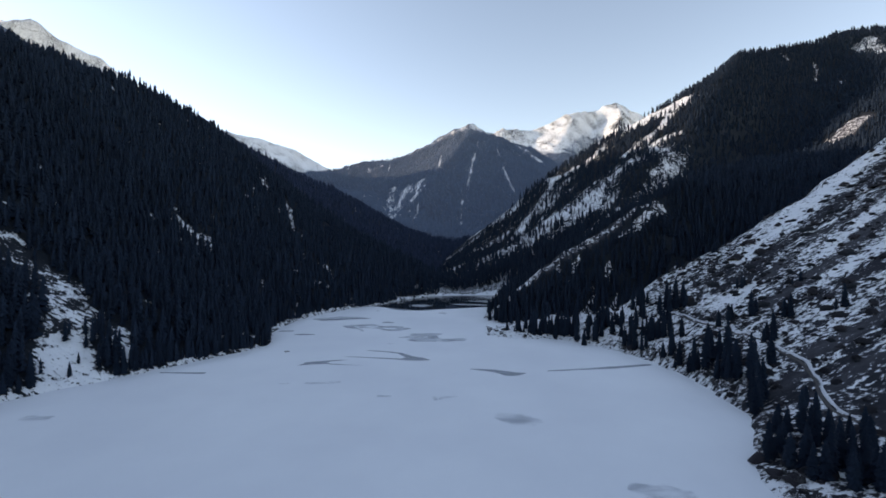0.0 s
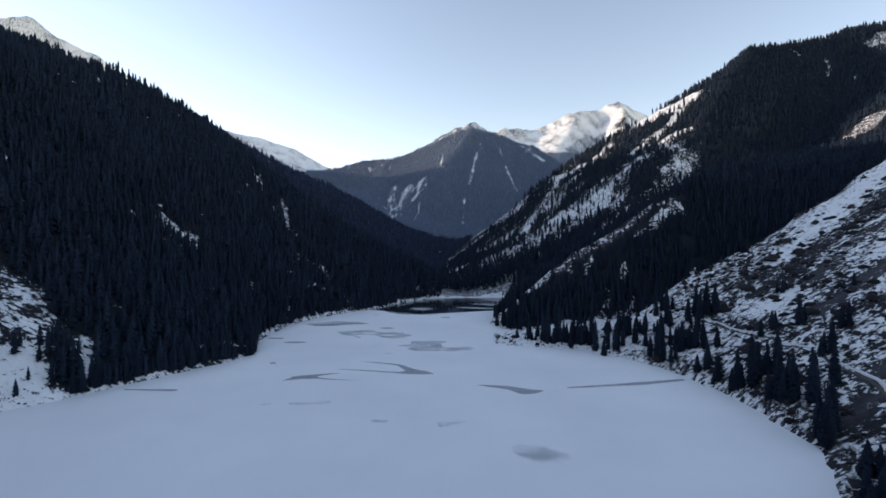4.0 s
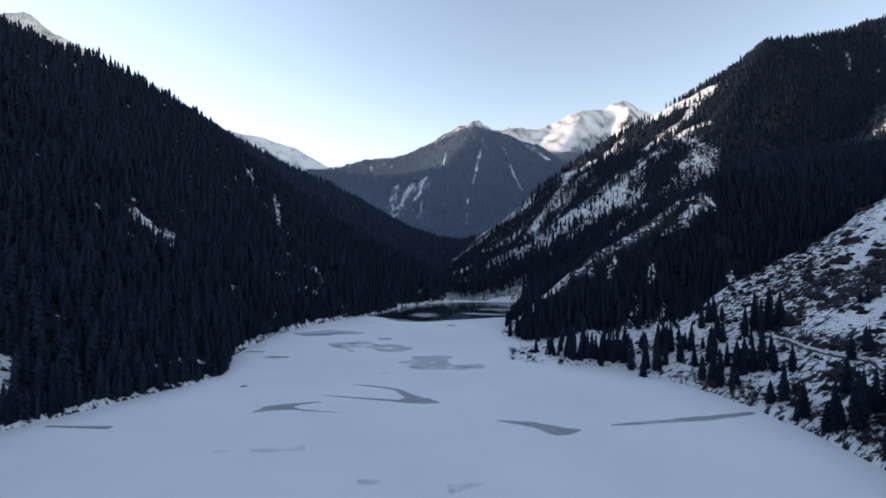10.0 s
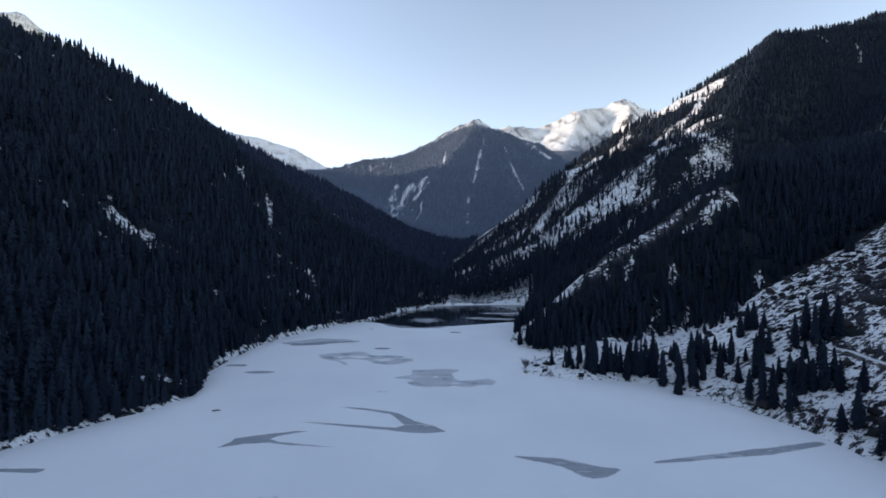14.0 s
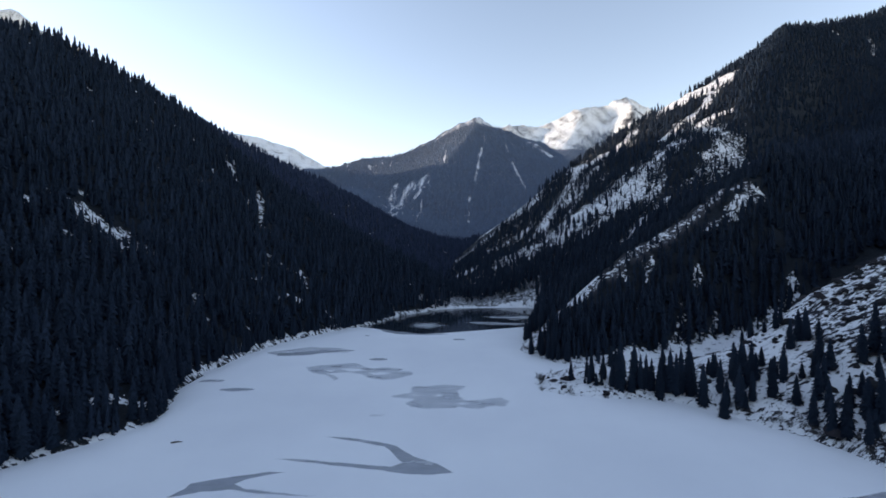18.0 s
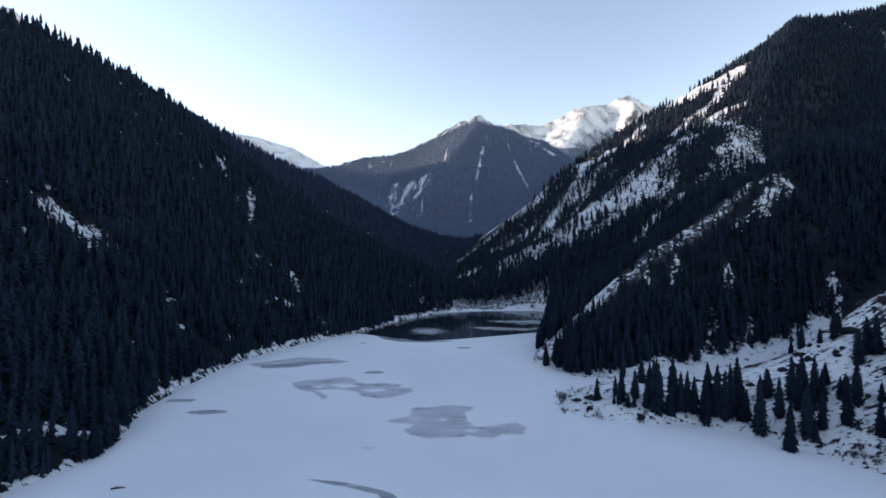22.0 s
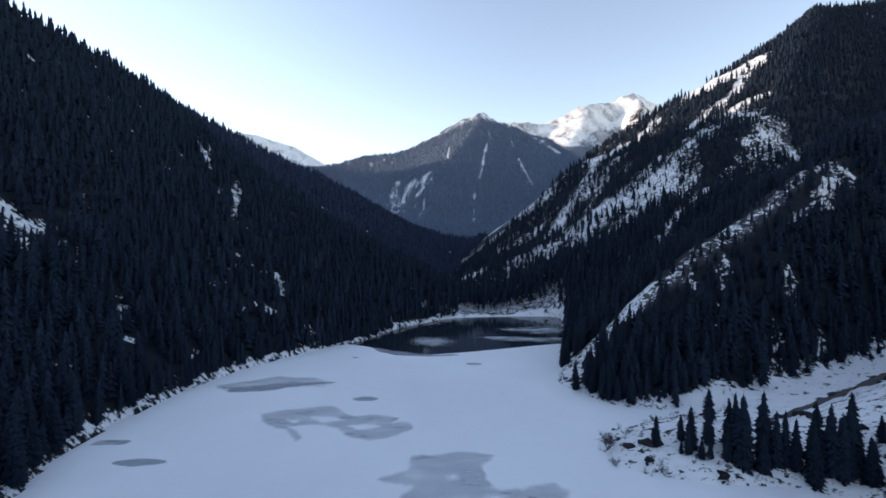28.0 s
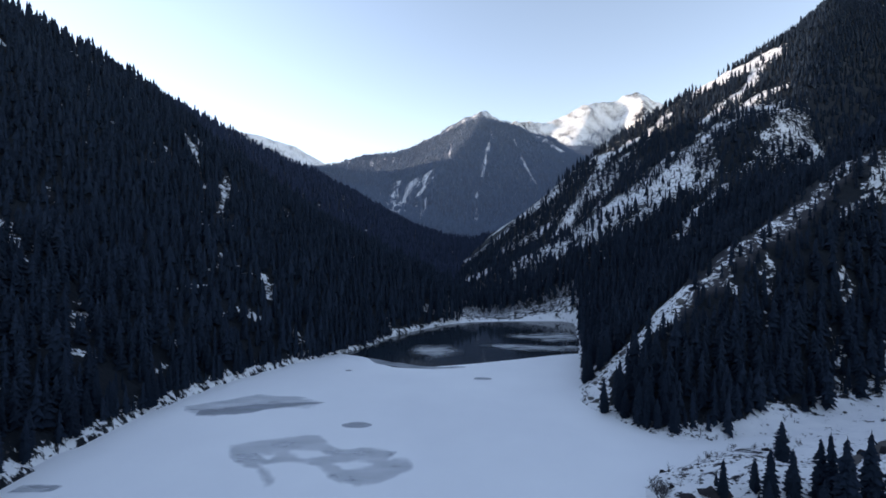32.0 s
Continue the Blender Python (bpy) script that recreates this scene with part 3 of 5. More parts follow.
def flat_sheet(name, ring, z, mat):
    bm = bmesh.new()
    bm.faces.new([bm.verts.new((p[0], p[1], z)) for p in ring])
    bmesh.ops.triangulate(bm, faces=bm.faces[:])
    me = bpy.data.meshes.new(name)
    bm.to_mesh(me)
    bm.free()
    me.materials.append(mat)
    return new(name, me)


edge = curve_line(ICE_EDGE, 3.0)
tagged(flat_sheet("lake_ice", [(-290, -170), (180, -170), (180, 480), (100, 520)] + edge[::-1] + [(-200, 596)], 0.0, ICE), "frozen lake covered with smooth windblown snow", "ice", kind="structure")
tagged(flat_sheet("water", [(-200, 540), (130, 540), (130, 760), (-200, 760)], -0.25, WATER), "dark open water at the end of the lake", "water", kind="structure")


# ---- bare ice where the wind took the snow ----
def patch_material(name, colour, rough, weak, ragged=0.7, soft=0.14, thin=0.6):
    m, n, l, b = material(name)
    at = n.new("ShaderNodeNewGeometry").outputs["Position"]
    core = n.new("ShaderNodeAttribute")
    core.attribute_name = "core"
    drift = n.new("ShaderNodeMapping")
    drift.inputs["Scale"].default_value = (0.35, 1.0, 1.0)
    l.new(at, drift.inputs["Vector"])
    fine = noise_node(n, l, 0.35, 6, 0.62, at)
    wide = noise_node(n, l, 0.14, 4, 0.55, drift.outputs["Vector"])
    blot = maths(n, l, "ADD", maths(n, l, "MULTIPLY", maths(n, l, "SUBTRACT", fine, 0.5), ragged), maths(n, l, "MULTIPLY", maths(n, l, "SUBTRACT", wide, 0.5), 1.3 * ragged))
    near = maths(n, l, "MINIMUM", maths(n, l, "MULTIPLY", core.outputs["Fac"], 2.5), 1.0)
    amount = maths(n, l, "ADD", core.outputs["Fac"], maths(n, l, "MULTIPLY", blot, near))
    if soft > 0.4:
        amount = maths(n, l, "MULTIPLY", amount, maths(n, l, "MULTIPLY", core.outputs["Fac"], 0.72))
    cut = ramp(n, l, amount, [(0.5 - soft, (0, 0, 0)), (0.5 + soft, (weak, weak, weak))])
    streak = ramp(n, l, wide, [(0.36, (thin, thin, thin)), (0.62, (1, 1, 1))])
    l.new(maths(n, l, "MULTIPLY", cut, streak), b.inputs["Alpha"])
    l.new(mix(n, l, wide, tuple(0.8 * c for c in colour), tuple(1.2 * c for c in colour)), b.inputs["Base Color"])
    b.inputs["Roughness"].default_value = rough
    return m


BARE_ICE, THIN_ICE, FROST = (patch_material("bare_ice", (0.27, 0.30, 0.35), 0.5, 0.72, 0.7, 0.2), patch_material("thin_snow", (0.33, 0.36, 0.41), 0.55, 0.44, 0.9, 0.3),
                             patch_material("frost_on_water", (0.50, 0.54, 0.58), 0.6, 0.75, 1.5, 0.48))


def patch(line, widths, z, mat, name="ice_patch", label="dark patch of wind-swept lake ice", fade=2.0):
    """A flat sheet along a line, widest where widths say, fading to its rim."""
    pts = np.array(curve_line([(*p, w) for p, w in zip(line, widths)], 2.0))
    way = np.gradient(pts[:, :2], axis=0)
    way /= np.linalg.norm(way, axis=1)[:, None] + 1e-9
    ends = np.minimum(1, np.minimum(np.arange(len(pts)), np.arange(len(pts))[::-1]) / fade + 0.6 / fade)
    verts, core, rows = [], [], np.linspace(-1, 1, 7)
    for k in rows:
        w = pts[:, 2] * 1.7 * k * (1 + 0.4 * fbm(pts[:, 0] + 40 * (k > 0), pts[:, 1], 13, 3, 73))
        verts.append(np.stack([pts[:, 0] - way[:, 1] * w, pts[:, 1] + way[:, 0] * w, np.full(len(pts), z)], -1))
        core.append((1 - abs(k) ** 2) * ends * 1.15)
    m = len(pts)
    faces = [(r * m + i, r * m + i + 1, (r + 1) * m + i + 1, (r + 1) * m + i) for r in range(len(rows) - 1) for i in range(m - 1)]
    me = mesh_from(name, np.concatenate(verts), faces, mat)
    me.attributes.new("core", "FLOAT", "POINT").data.foreach_set("value", np.concatenate(core).astype(np.float32))
    return tagged(new(name, me), label, "ice patch", kind="structure")


def blot(ring, holes=(), mat=THIN_ICE, reach=4.0, stray=1.6, z=0.03, label="broad grey patch of thin snow on the lake ice"):
    """A wide ragged sheet inside a ring, fading over its reach, with holes left out."""
    xs, ys, step = [p[0] for p in ring], [p[1] for p in ring], min(1.0, reach / 3)
    bx, by = np.meshgrid(np.arange(min(xs) - 4, max(xs) + 4, step), np.arange(min(ys) - 4, max(ys) + 4, step), indexing="ij")
    wx, wy = bx + stray * fbm(bx, by, 8, 4, 71), by + stray * fbm(bx, by, 8, 4, 72)
    d = line_distance(wx, wy, ring, True) * np.where(inside(wx, wy, ring), 1, -1)
    for hole in holes:
        d = np.minimum(d, line_distance(wx, wy, hole, True) * np.where(inside(wx, wy, hole), -1, 1))
    core = np.clip(0.42 + d / reach, 0, 0.95)
    n = np.arange(bx.size).reshape(bx.shape)
    quads = np.stack([n[:-1, :-1], n[1:, :-1], n[1:, 1:], n[:-1, 1:]], -1).reshape(-1, 4)
    quads = quads[core.ravel()[quads].max(axis=1) > 0.01]
    me = mesh_from("thin_snow_patch", np.stack([bx, by, np.full(bx.shape, z)], -1).reshape(-1, 3), quads, mat)
    me.attributes.new("core", "FLOAT", "POINT").data.foreach_set("value", core.ravel().astype(np.float32))
    return tagged(new("thin_snow_patch" if mat is THIN_ICE else "ice_patch", me), label, "ice patch", kind="structure")


blot([(-105.2, 445.0), (-97.5, 448.3), (-88.6, 451.3), (-77.7, 454.4), (-70.6, 453.7), (-65.3, 446.3), (-59.3, 441.8), (-46.8, 443.5), (-39.1, 440.2), (-40.0, 434.8), (-33.1, 434.9), (-31.7, 428.3), (-36.2, 422.1), (-47.8, 416.2), (-57.1, 420.3), (-63.5, 427.9), (-70.4, 431.0), (-76.6, 431.6), (-86.7, 430.2), (-74.7, 420.1), (-77.8, 415.2), (-86.4, 427.6), (-90.8, 429.1), (-97.6, 434.1)],
     [[(-78.3, 440.8), (-68.5, 440.2), (-63.0, 437.3), (-73.0, 434.4)], [(-59.9, 431.2), (-51.2, 433.0), (-46.2, 430.7), (-54.3, 426.4)], [(-89.8, 437.7), (-83.3, 437.1), (-84.2, 433.6)]], reach=3.0, stray=1.2)
blot([(-39.5, 389.0), (-31.7, 393.4), (-30.1, 403.6), (-17.4, 405.6), (-5.8, 408.3), (0.5, 405.1), (-3.8, 397.7), (-2.5, 386.5), (2.1, 381.5), (16.4, 386.6), (22.7, 381.6), (18.8, 375.4), (5.3, 370.8), (-5.1, 373.4), (-15.8, 370.7), (-27.5, 371.9), (-30.2, 377.9), (-27.2, 382.8), (-36.7, 385.8)],
     [[(-15.6, 390.4), (-13.0, 390.9), (-12.5, 388.1), (-14.8, 387.9)], [(-4, 379), (2, 378.4), (-2, 377.2)]], reach=3.4, stray=2.2)
blot([(-149.6, 485.2), (-136.7, 491.4), (-120.9, 502.6), (-98.9, 501.5), (-82.3, 492.1), (-89.1, 484.2), (-107.9, 481.7), (-127.8, 474.4), (-139.8, 476.9)], stray=2.0)
# two forked black patches where the wind has bared the ice
FORKED = "dark forked patch of wind-swept lake ice"
blot([(-61.6, 339.0), (-50.5, 337.6), (-38.7, 334.0), (-31.4, 330.5), (-22.5, 321.7), (-14.6, 316.8), (-7.7, 309.7), (-15.5, 308.4), (-25.3, 309.5), (-32.9, 311.1), (-45.8, 313.9), (-59.0, 316.2), (-68.5, 317.9), (-76.3, 319.7), (-67.8, 319.9), (-54.2, 317.5), (-41.1, 315.8), (-30.8, 314.1), (-27.3, 317.2), (-30.6, 323.6), (-35.4, 329.7), (-47.0, 333.9)],
     mat=BARE_ICE, reach=1.3, stray=0.5, z=0.04, label=FORKED)
blot([(-99.8, 293.8), (-96.2, 298.8), (-96.6, 301.9), (-89.6, 304.7), (-83.3, 307.0), (-73.4, 310.0), (-67.8, 309.5), (-73.8, 307.7), (-80.0, 304.8), (-81.8, 302.1), (-77.9, 299.5), (-67.9, 297.6), (-55.9, 295.8), (-51.2, 295.3), (-60.3, 295.2), (-74.6, 297.0), (-82.1, 298.5), (-90.9, 297.3), (-95.6, 295.3)],
     mat=BARE_ICE, reach=1.3, stray=0.5, z=0.04, label=FORKED)
DARK = [
    ([(-137.3, 477.8), (-117.2, 482.6), (-101.0, 487.6), (-82.6, 491.7)], (3.0, 4.0, 2.4, 0.6)),
    ([(18, 288), (34, 283.5), (43.5, 277.5), (55, 279)], (0.3, 2.0, 3.4, 0.4)), ([(69, 284), (106, 291), (147, 300.5)], (0.5, 1.7, 1.2)),
    ([(-182, 276), (-152, 275.6)], (0.8, 1.2)), ([(-66, 464.5), (-59, 465), (-52.5, 464.5)], (1.2, 2.8, 1.2)), ([(-138, 398), (-128, 398.6), (-118, 398.5)], (0.8, 2.4, 0.6)),
    ([(-158, 413), (-143, 414)], (2.2, 1.2)), ([(-5, 532), (6, 532)], (1.8, 1.4)), ([(-85, 548), (-80, 548)], (1.4, 1.2)), ([(-75, 578), (-62, 566), (-34, 555), (-8, 557)], (1.0, 3.0, 2.6, 0.8)),
]
PALE = [
    ([(25, 208), (36, 203), (47, 199.5)], (3.0, 5.0, 2.0)), ([(64, 147), (73, 141), (84, 140)], (2.0, 4.5, 2.5)), ([(-198, 202.5), (-184, 201.5)], (2.0, 2.0)), ([(-82, 255), (-61, 259)], (1.0, 2.6)),
    ([(-5, 230), (8, 234)], (2.2, 1.2)), ([(-36, 234), (-28, 234)], (1.1, 1.1)), ([(-47, 360), (-40, 360.3)], (1.6, 1.2)), ([(-97, 254), (-90, 254)], (1.0, 1.0)),
]
for k, (line, widths) in enumerate(DARK):
    patch(line, widths, 0.05 + 0.012 * k, BARE_ICE)
WISP = patch_material("snow_wisp", (0.33, 0.36, 0.41), 0.55, 0.42, 2.0, 0.4, 0.05)
for k, (line, widths) in enumerate(PALE):
    patch(line, widths, 0.3 + 0.012 * k, WISP, "thin_snow_patch", "grey patch of thin snow on the lake ice")
patch([(-52, 592), (-30, 601), (-8, 598)], (3, 15, 6), -0.20, FROST, "frost_sheet", "pale sheet of new ice on dark water", 9.0)
patch([(4, 622), (40, 614), (90, 612)], (3, 8, 9), -0.17, FROST, "frost_sheet", "pale sheet of new ice on dark water", 9.0)
patch([(28, 660), (64, 655), (100, 650)], (4, 14, 12), -0.18, FROST, "frost_sheet", "pale sheet of new ice on dark water", 9.0)


# ---- forest ----
def cone_tree(tiers, sides, seed):
    """A conifer of ragged skirts, height 1, foot at 0."""
    r = random.Random(seed)
    verts, faces = [], []
    lean_x, lean_y, body = r.uniform(-0.02, 0.02), r.uniform(-0.02, 0.02), r.uniform(0.135, 0.175)
    for k in range(tiers):
        f = (k + r.uniform(-0.25, 0.25) * (0 < k < tiers - 1)) / tiers
        low = 0.05 + 0.85 * f ** 0.95
        top = 1.0 if k == tiers - 1 else min(1.0, low + r.uniform(2.0, 2.7) / tiers)
        wide = body * (1 - low) ** 0.72 * r.uniform(0.72, 1.12) + 0.007
        base = len(verts)
        verts.append((lean_x * top, lean_y * top, top))
        for s in range(sides):
            a = 2 * math.pi * (s + 0.37 * k) / sides + r.uniform(-0.3, 0.3)
            out = (s + k) % 2
            rad = wide * (r.uniform(0.9, 1.4) if out else r.uniform(0.4, 0.7))
            verts.append((rad * math.cos(a) + lean_x * low, rad * math.sin(a) + lean_y * low, low + r.uniform(-0.02, 0.02) + (-0.02 if out else 0.03)))
        faces += [(base, base + 1 + s, base + 1 + (s + 1) % sides) for s in range(sides)]
    return np.array(verts), np.array(faces)


def stand(name, x, y, high, kinds, label, mat=None, sink=0.4, category="forest", smooth=False):
    """One mesh of many conifers."""
    z = footing(x, y) - sink
    verts, faces, tint, start = [], [], [], 0
    pick = rng.integers(0, len(kinds), len(x))
    for q, (v, f) in enumerate(kinds):
        own = np.nonzero(pick == q)[0]
        if not len(own):
            continue
        turn = rng.random(len(own)) * 6.283
        c, s = np.cos(turn)[:, None], np.sin(turn)[:, None]
        h = high[own][:, None]
        slim = rng.uniform(0.8, 1.2, len(own))[:, None]
        px = (v[None, :, 0] * c - v[None, :, 1] * s) * h * slim + x[own][:, None]
        py = (v[None, :, 0] * s + v[None, :, 1] * c) * h * slim + y[own][:, None]
        pz = v[None, :, 2] * h + z[own][:, None]
        verts.append(np.stack([px, py, pz], -1).reshape(-1, 3))
        faces.append((f[None] + (start + np.arange(len(own)) * len(v))[:, None, None]).reshape(-1, 3))
        tint.append(np.repeat(rng.random(len(own)), len(v)))
        start += len(own) * len(v)
    me = mesh_from(name, np.concatenate(verts), np.concatenate(faces), mat or NEEDLES, smooth)
    me.attributes.new("tint", "FLOAT", "POINT").data.foreach_set("value", np.concatenate(tint).astype(np.float32))
    return tagged(new(name, me), label, category, kind="stuff")


def scatter(x0, x1, y0, y1, gap, seed):
    r = np.random.default_rng(seed)
    ax, ay = np.meshgrid(np.arange(x0, x1, gap), np.arange(y0, y1, gap), indexing="ij")
    ax, ay = ax.ravel() + r.uniform(-0.5, 0.5, ax.size) * gap, ay.ravel() + r.uniform(-0.5, 0.5, ay.size) * gap
    return ax, ay, r


WEST_WOOD = [(-260, 40), (-254, 142), (-228, 224), (-198, 267), (-166, 317), (-143, 354), (-159, 396), (-163, 440), (-154, 500), (-134, 545), (-110, 578), (-84, 612), (-67, 655), (-37, 697), (-6, 730), (-4, 762), (30, 772), (20, 860), (-15, 1000), (12, 1166), (60, 1300), (95, 1500), (60, 1640), (-60, 1650), (-180, 1540), (-340, 1410), (-410, 1090), (-500, 905), (-575, 800), (-650, 660), (-690, 450), (-730, 100), (-730, 40)]
EAST_WOOD = [(108, 735), (98, 680), (78, 610), (58, 540), (44, 494), (56, 470), (62, 457), (95, 455), (122, 466), (144, 470), (184, 482), (234, 499), (272, 511), (335, 530), (500, 575), (800, 660), (1250, 720), (1500, 1000), (1750, 1720), (1400, 1620), (1150, 1550), (1000, 1470), (725, 1320), (600, 1285), (450, 1285), (250, 1265), (100, 1185), (20, 1170), (-15, 1000), (20, 860), (30, 772), (112, 770), (122, 752)]
# Far conifers: a pale blue base colour that holds painted distance haze.
def hazy_conifer_material():
    m, n, l, b = material("hazy_conifers")
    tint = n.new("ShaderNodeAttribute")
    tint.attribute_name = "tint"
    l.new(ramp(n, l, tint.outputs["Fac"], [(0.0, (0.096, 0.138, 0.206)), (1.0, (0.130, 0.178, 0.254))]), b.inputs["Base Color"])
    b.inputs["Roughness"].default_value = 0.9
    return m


# Needle colour lifted towards blue, so distance haze is painted into it.
def hazy_needle_material():
    m, n, l, b = material("hazy_needles")
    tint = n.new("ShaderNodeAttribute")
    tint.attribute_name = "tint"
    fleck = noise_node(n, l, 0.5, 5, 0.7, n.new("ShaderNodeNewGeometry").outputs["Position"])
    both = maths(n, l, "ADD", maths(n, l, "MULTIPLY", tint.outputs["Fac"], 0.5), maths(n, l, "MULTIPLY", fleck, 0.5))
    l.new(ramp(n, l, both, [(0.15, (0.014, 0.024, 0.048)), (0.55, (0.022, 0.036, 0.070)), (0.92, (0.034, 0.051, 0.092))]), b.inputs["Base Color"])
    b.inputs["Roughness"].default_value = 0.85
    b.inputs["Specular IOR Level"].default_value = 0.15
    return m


HAZY_CONIFERS, HAZY_NEEDLES = hazy_conifer_material(), hazy_needle_material()
FULL = [cone_tree(10, 7, k) for k in range(8)]
MIDDLE = [cone_tree(6, 7, 40 + k) for k in range(8)]
SHAGGY = [cone_tree(15, 7, 80 + k) for k in range(8)]
PLAIN = [cone_tree(5, 6, 20 + k) for k in range(6)]


def fringe(x, y):
    """Trees of the lowest rows along the lake, which stand as single things."""
    d = line_distance(x, y, SHORE[::2], True)
    west = (x < -100) & (y > 215) & (y < 560) & (d < 6.5)
    east = (x > 40) & (x < 150) & (y > 450) & (y < 560) & (d < 16)
    return west | east


single = []


def wood(name, ring, gap, y0, y1, seed, kinds, label, thin=0.0, groups=(), east=False, size=1.0, mat=None):
    xs = [p[0] for p in ring]
    x, y, r = scatter(min(xs), max(xs), y0, y1, gap, seed)
    keep = inside(x, y, ring)
    x, y = x[keep], y[keep]
    z = ground(x, y)
    gaps = fbm(x, y, 40, 3, 12)
    chance = 0.96 - thin - 0.9 * np.clip(gaps - 0.35, 0, 1)
    chance = np.where(vnoise(x * 0.8 - y * 0.3, y * 0.55, 11, 77) > np.where((x > 0) & (y < 860), 0.93, np.where(x > 0, 0.86, 0.80)), 0.1, chance)
    if east:
        chance = chance - np.where(x < 340, 1.0, 0.6) * np.clip(ribs(x, y) + 0.04, 0, 0.6) * np.clip((600 - x) / 80, 0, 1)
        chance = np.where(x > 640, chance + 0.12, chance)
    lane = lanes(x, y, groups)
    chance = np.where(lane < 1.0, np.where(x < 0, 0.04 + 0.30 * (vnoise(x, y, 11, 51) > 0.3), 0.30 + 0.42 * (vnoise(x + 0.4 * y, y, 12, 51) > 0.05)), chance)
    chance = np.where((lanes(x, y, LIT) < 1.0) | (lanes(x, y, BANK) < 1.0), 0.04, chance)
    bare = lanes(x, y, SCREE)
    chance = np.where(bare < 1.25, np.where(x < 400, 0.3, 0.04), np.where(lanes(x, y, CLEAR) < 1, 0.6, chance))
    chance = np.where((x < 0) & (y < 0.85 * np.abs(x) - 60), 0.4 * chance, chance)
    keep = (z > 0.2) & (r.random(len(x)) < chance)
    x, y, lane = x[keep], y[keep], lane[keep]
    high = np.clip(r.normal(20, 4.5, len(x)), 7, 33) * (0.72 + 0.28 * np.clip(r.random(len(x)) * 3, 0, 1))
    high = np.where(lane < 1.0, 0.58 * high, high) * size
    if east:
        high = high * 0.85
    high = high * (1 - 0.4 * np.clip(6 - lanes(x, y, SCREE[:1]), 0, 1))
    own = fringe(x, y)
    single.extend(zip(x[own], y[own], high[own]))
    return stand(name, x[~own], y[~own], high[~own], kinds, label, mat, smooth=kinds is PLAIN or kinds is MIDDLE)


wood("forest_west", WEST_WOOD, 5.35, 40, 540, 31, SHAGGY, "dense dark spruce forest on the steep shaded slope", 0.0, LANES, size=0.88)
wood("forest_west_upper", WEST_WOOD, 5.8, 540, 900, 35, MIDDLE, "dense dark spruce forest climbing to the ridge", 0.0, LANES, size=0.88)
wood("forest_west_far", WEST_WOOD, 7.0, 900, 1640, 32, PLAIN, "dark spruce forest along the far ridge, haze tinted into its colour", 0.0, LANES, size=0.82, mat=HAZY_NEEDLES)
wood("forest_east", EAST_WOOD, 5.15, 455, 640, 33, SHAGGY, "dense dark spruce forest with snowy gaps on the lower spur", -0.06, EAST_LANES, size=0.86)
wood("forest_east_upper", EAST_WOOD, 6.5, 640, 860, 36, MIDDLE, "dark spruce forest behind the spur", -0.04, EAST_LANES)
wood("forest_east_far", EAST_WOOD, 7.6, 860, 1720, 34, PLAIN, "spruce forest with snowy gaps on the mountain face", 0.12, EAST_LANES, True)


# ---- single spruces ----
def part(name, me, parent, label=""):
    ob = new(name, me)
    ob.parent = parent
    return tagged(ob, label) if label else ob


def trunk_mesh(seed):
    """A tapered trunk, 1 high, a little bent, with flared foot."""
    r = random.Random(seed)
    rings, verts = [(-0.03, 0.017), (0.0, 0.0135), (0.04, 0.011), (0.3, 0.009), (0.65, 0.005), (0.97, 0.001)], []
    bx, by = r.uniform(-0.01, 0.01), r.uniform(-0.01, 0.01)
    for h, rad in rings:
        for s in range(7):
            a = 6.2832 * s / 7
            verts.append((rad * math.cos(a) + bx * math.sin(3 * h), rad * math.sin(a) + by * math.sin(3 * h), h))
    faces = [(k * 7 + s, k * 7 + (s + 1) % 7, k * 7 + 7 + (s + 1) % 7, k * 7 + 7 + s) for k in range(5) for s in range(7)]
    return mesh_from("trunk", verts, faces, BARK, True)


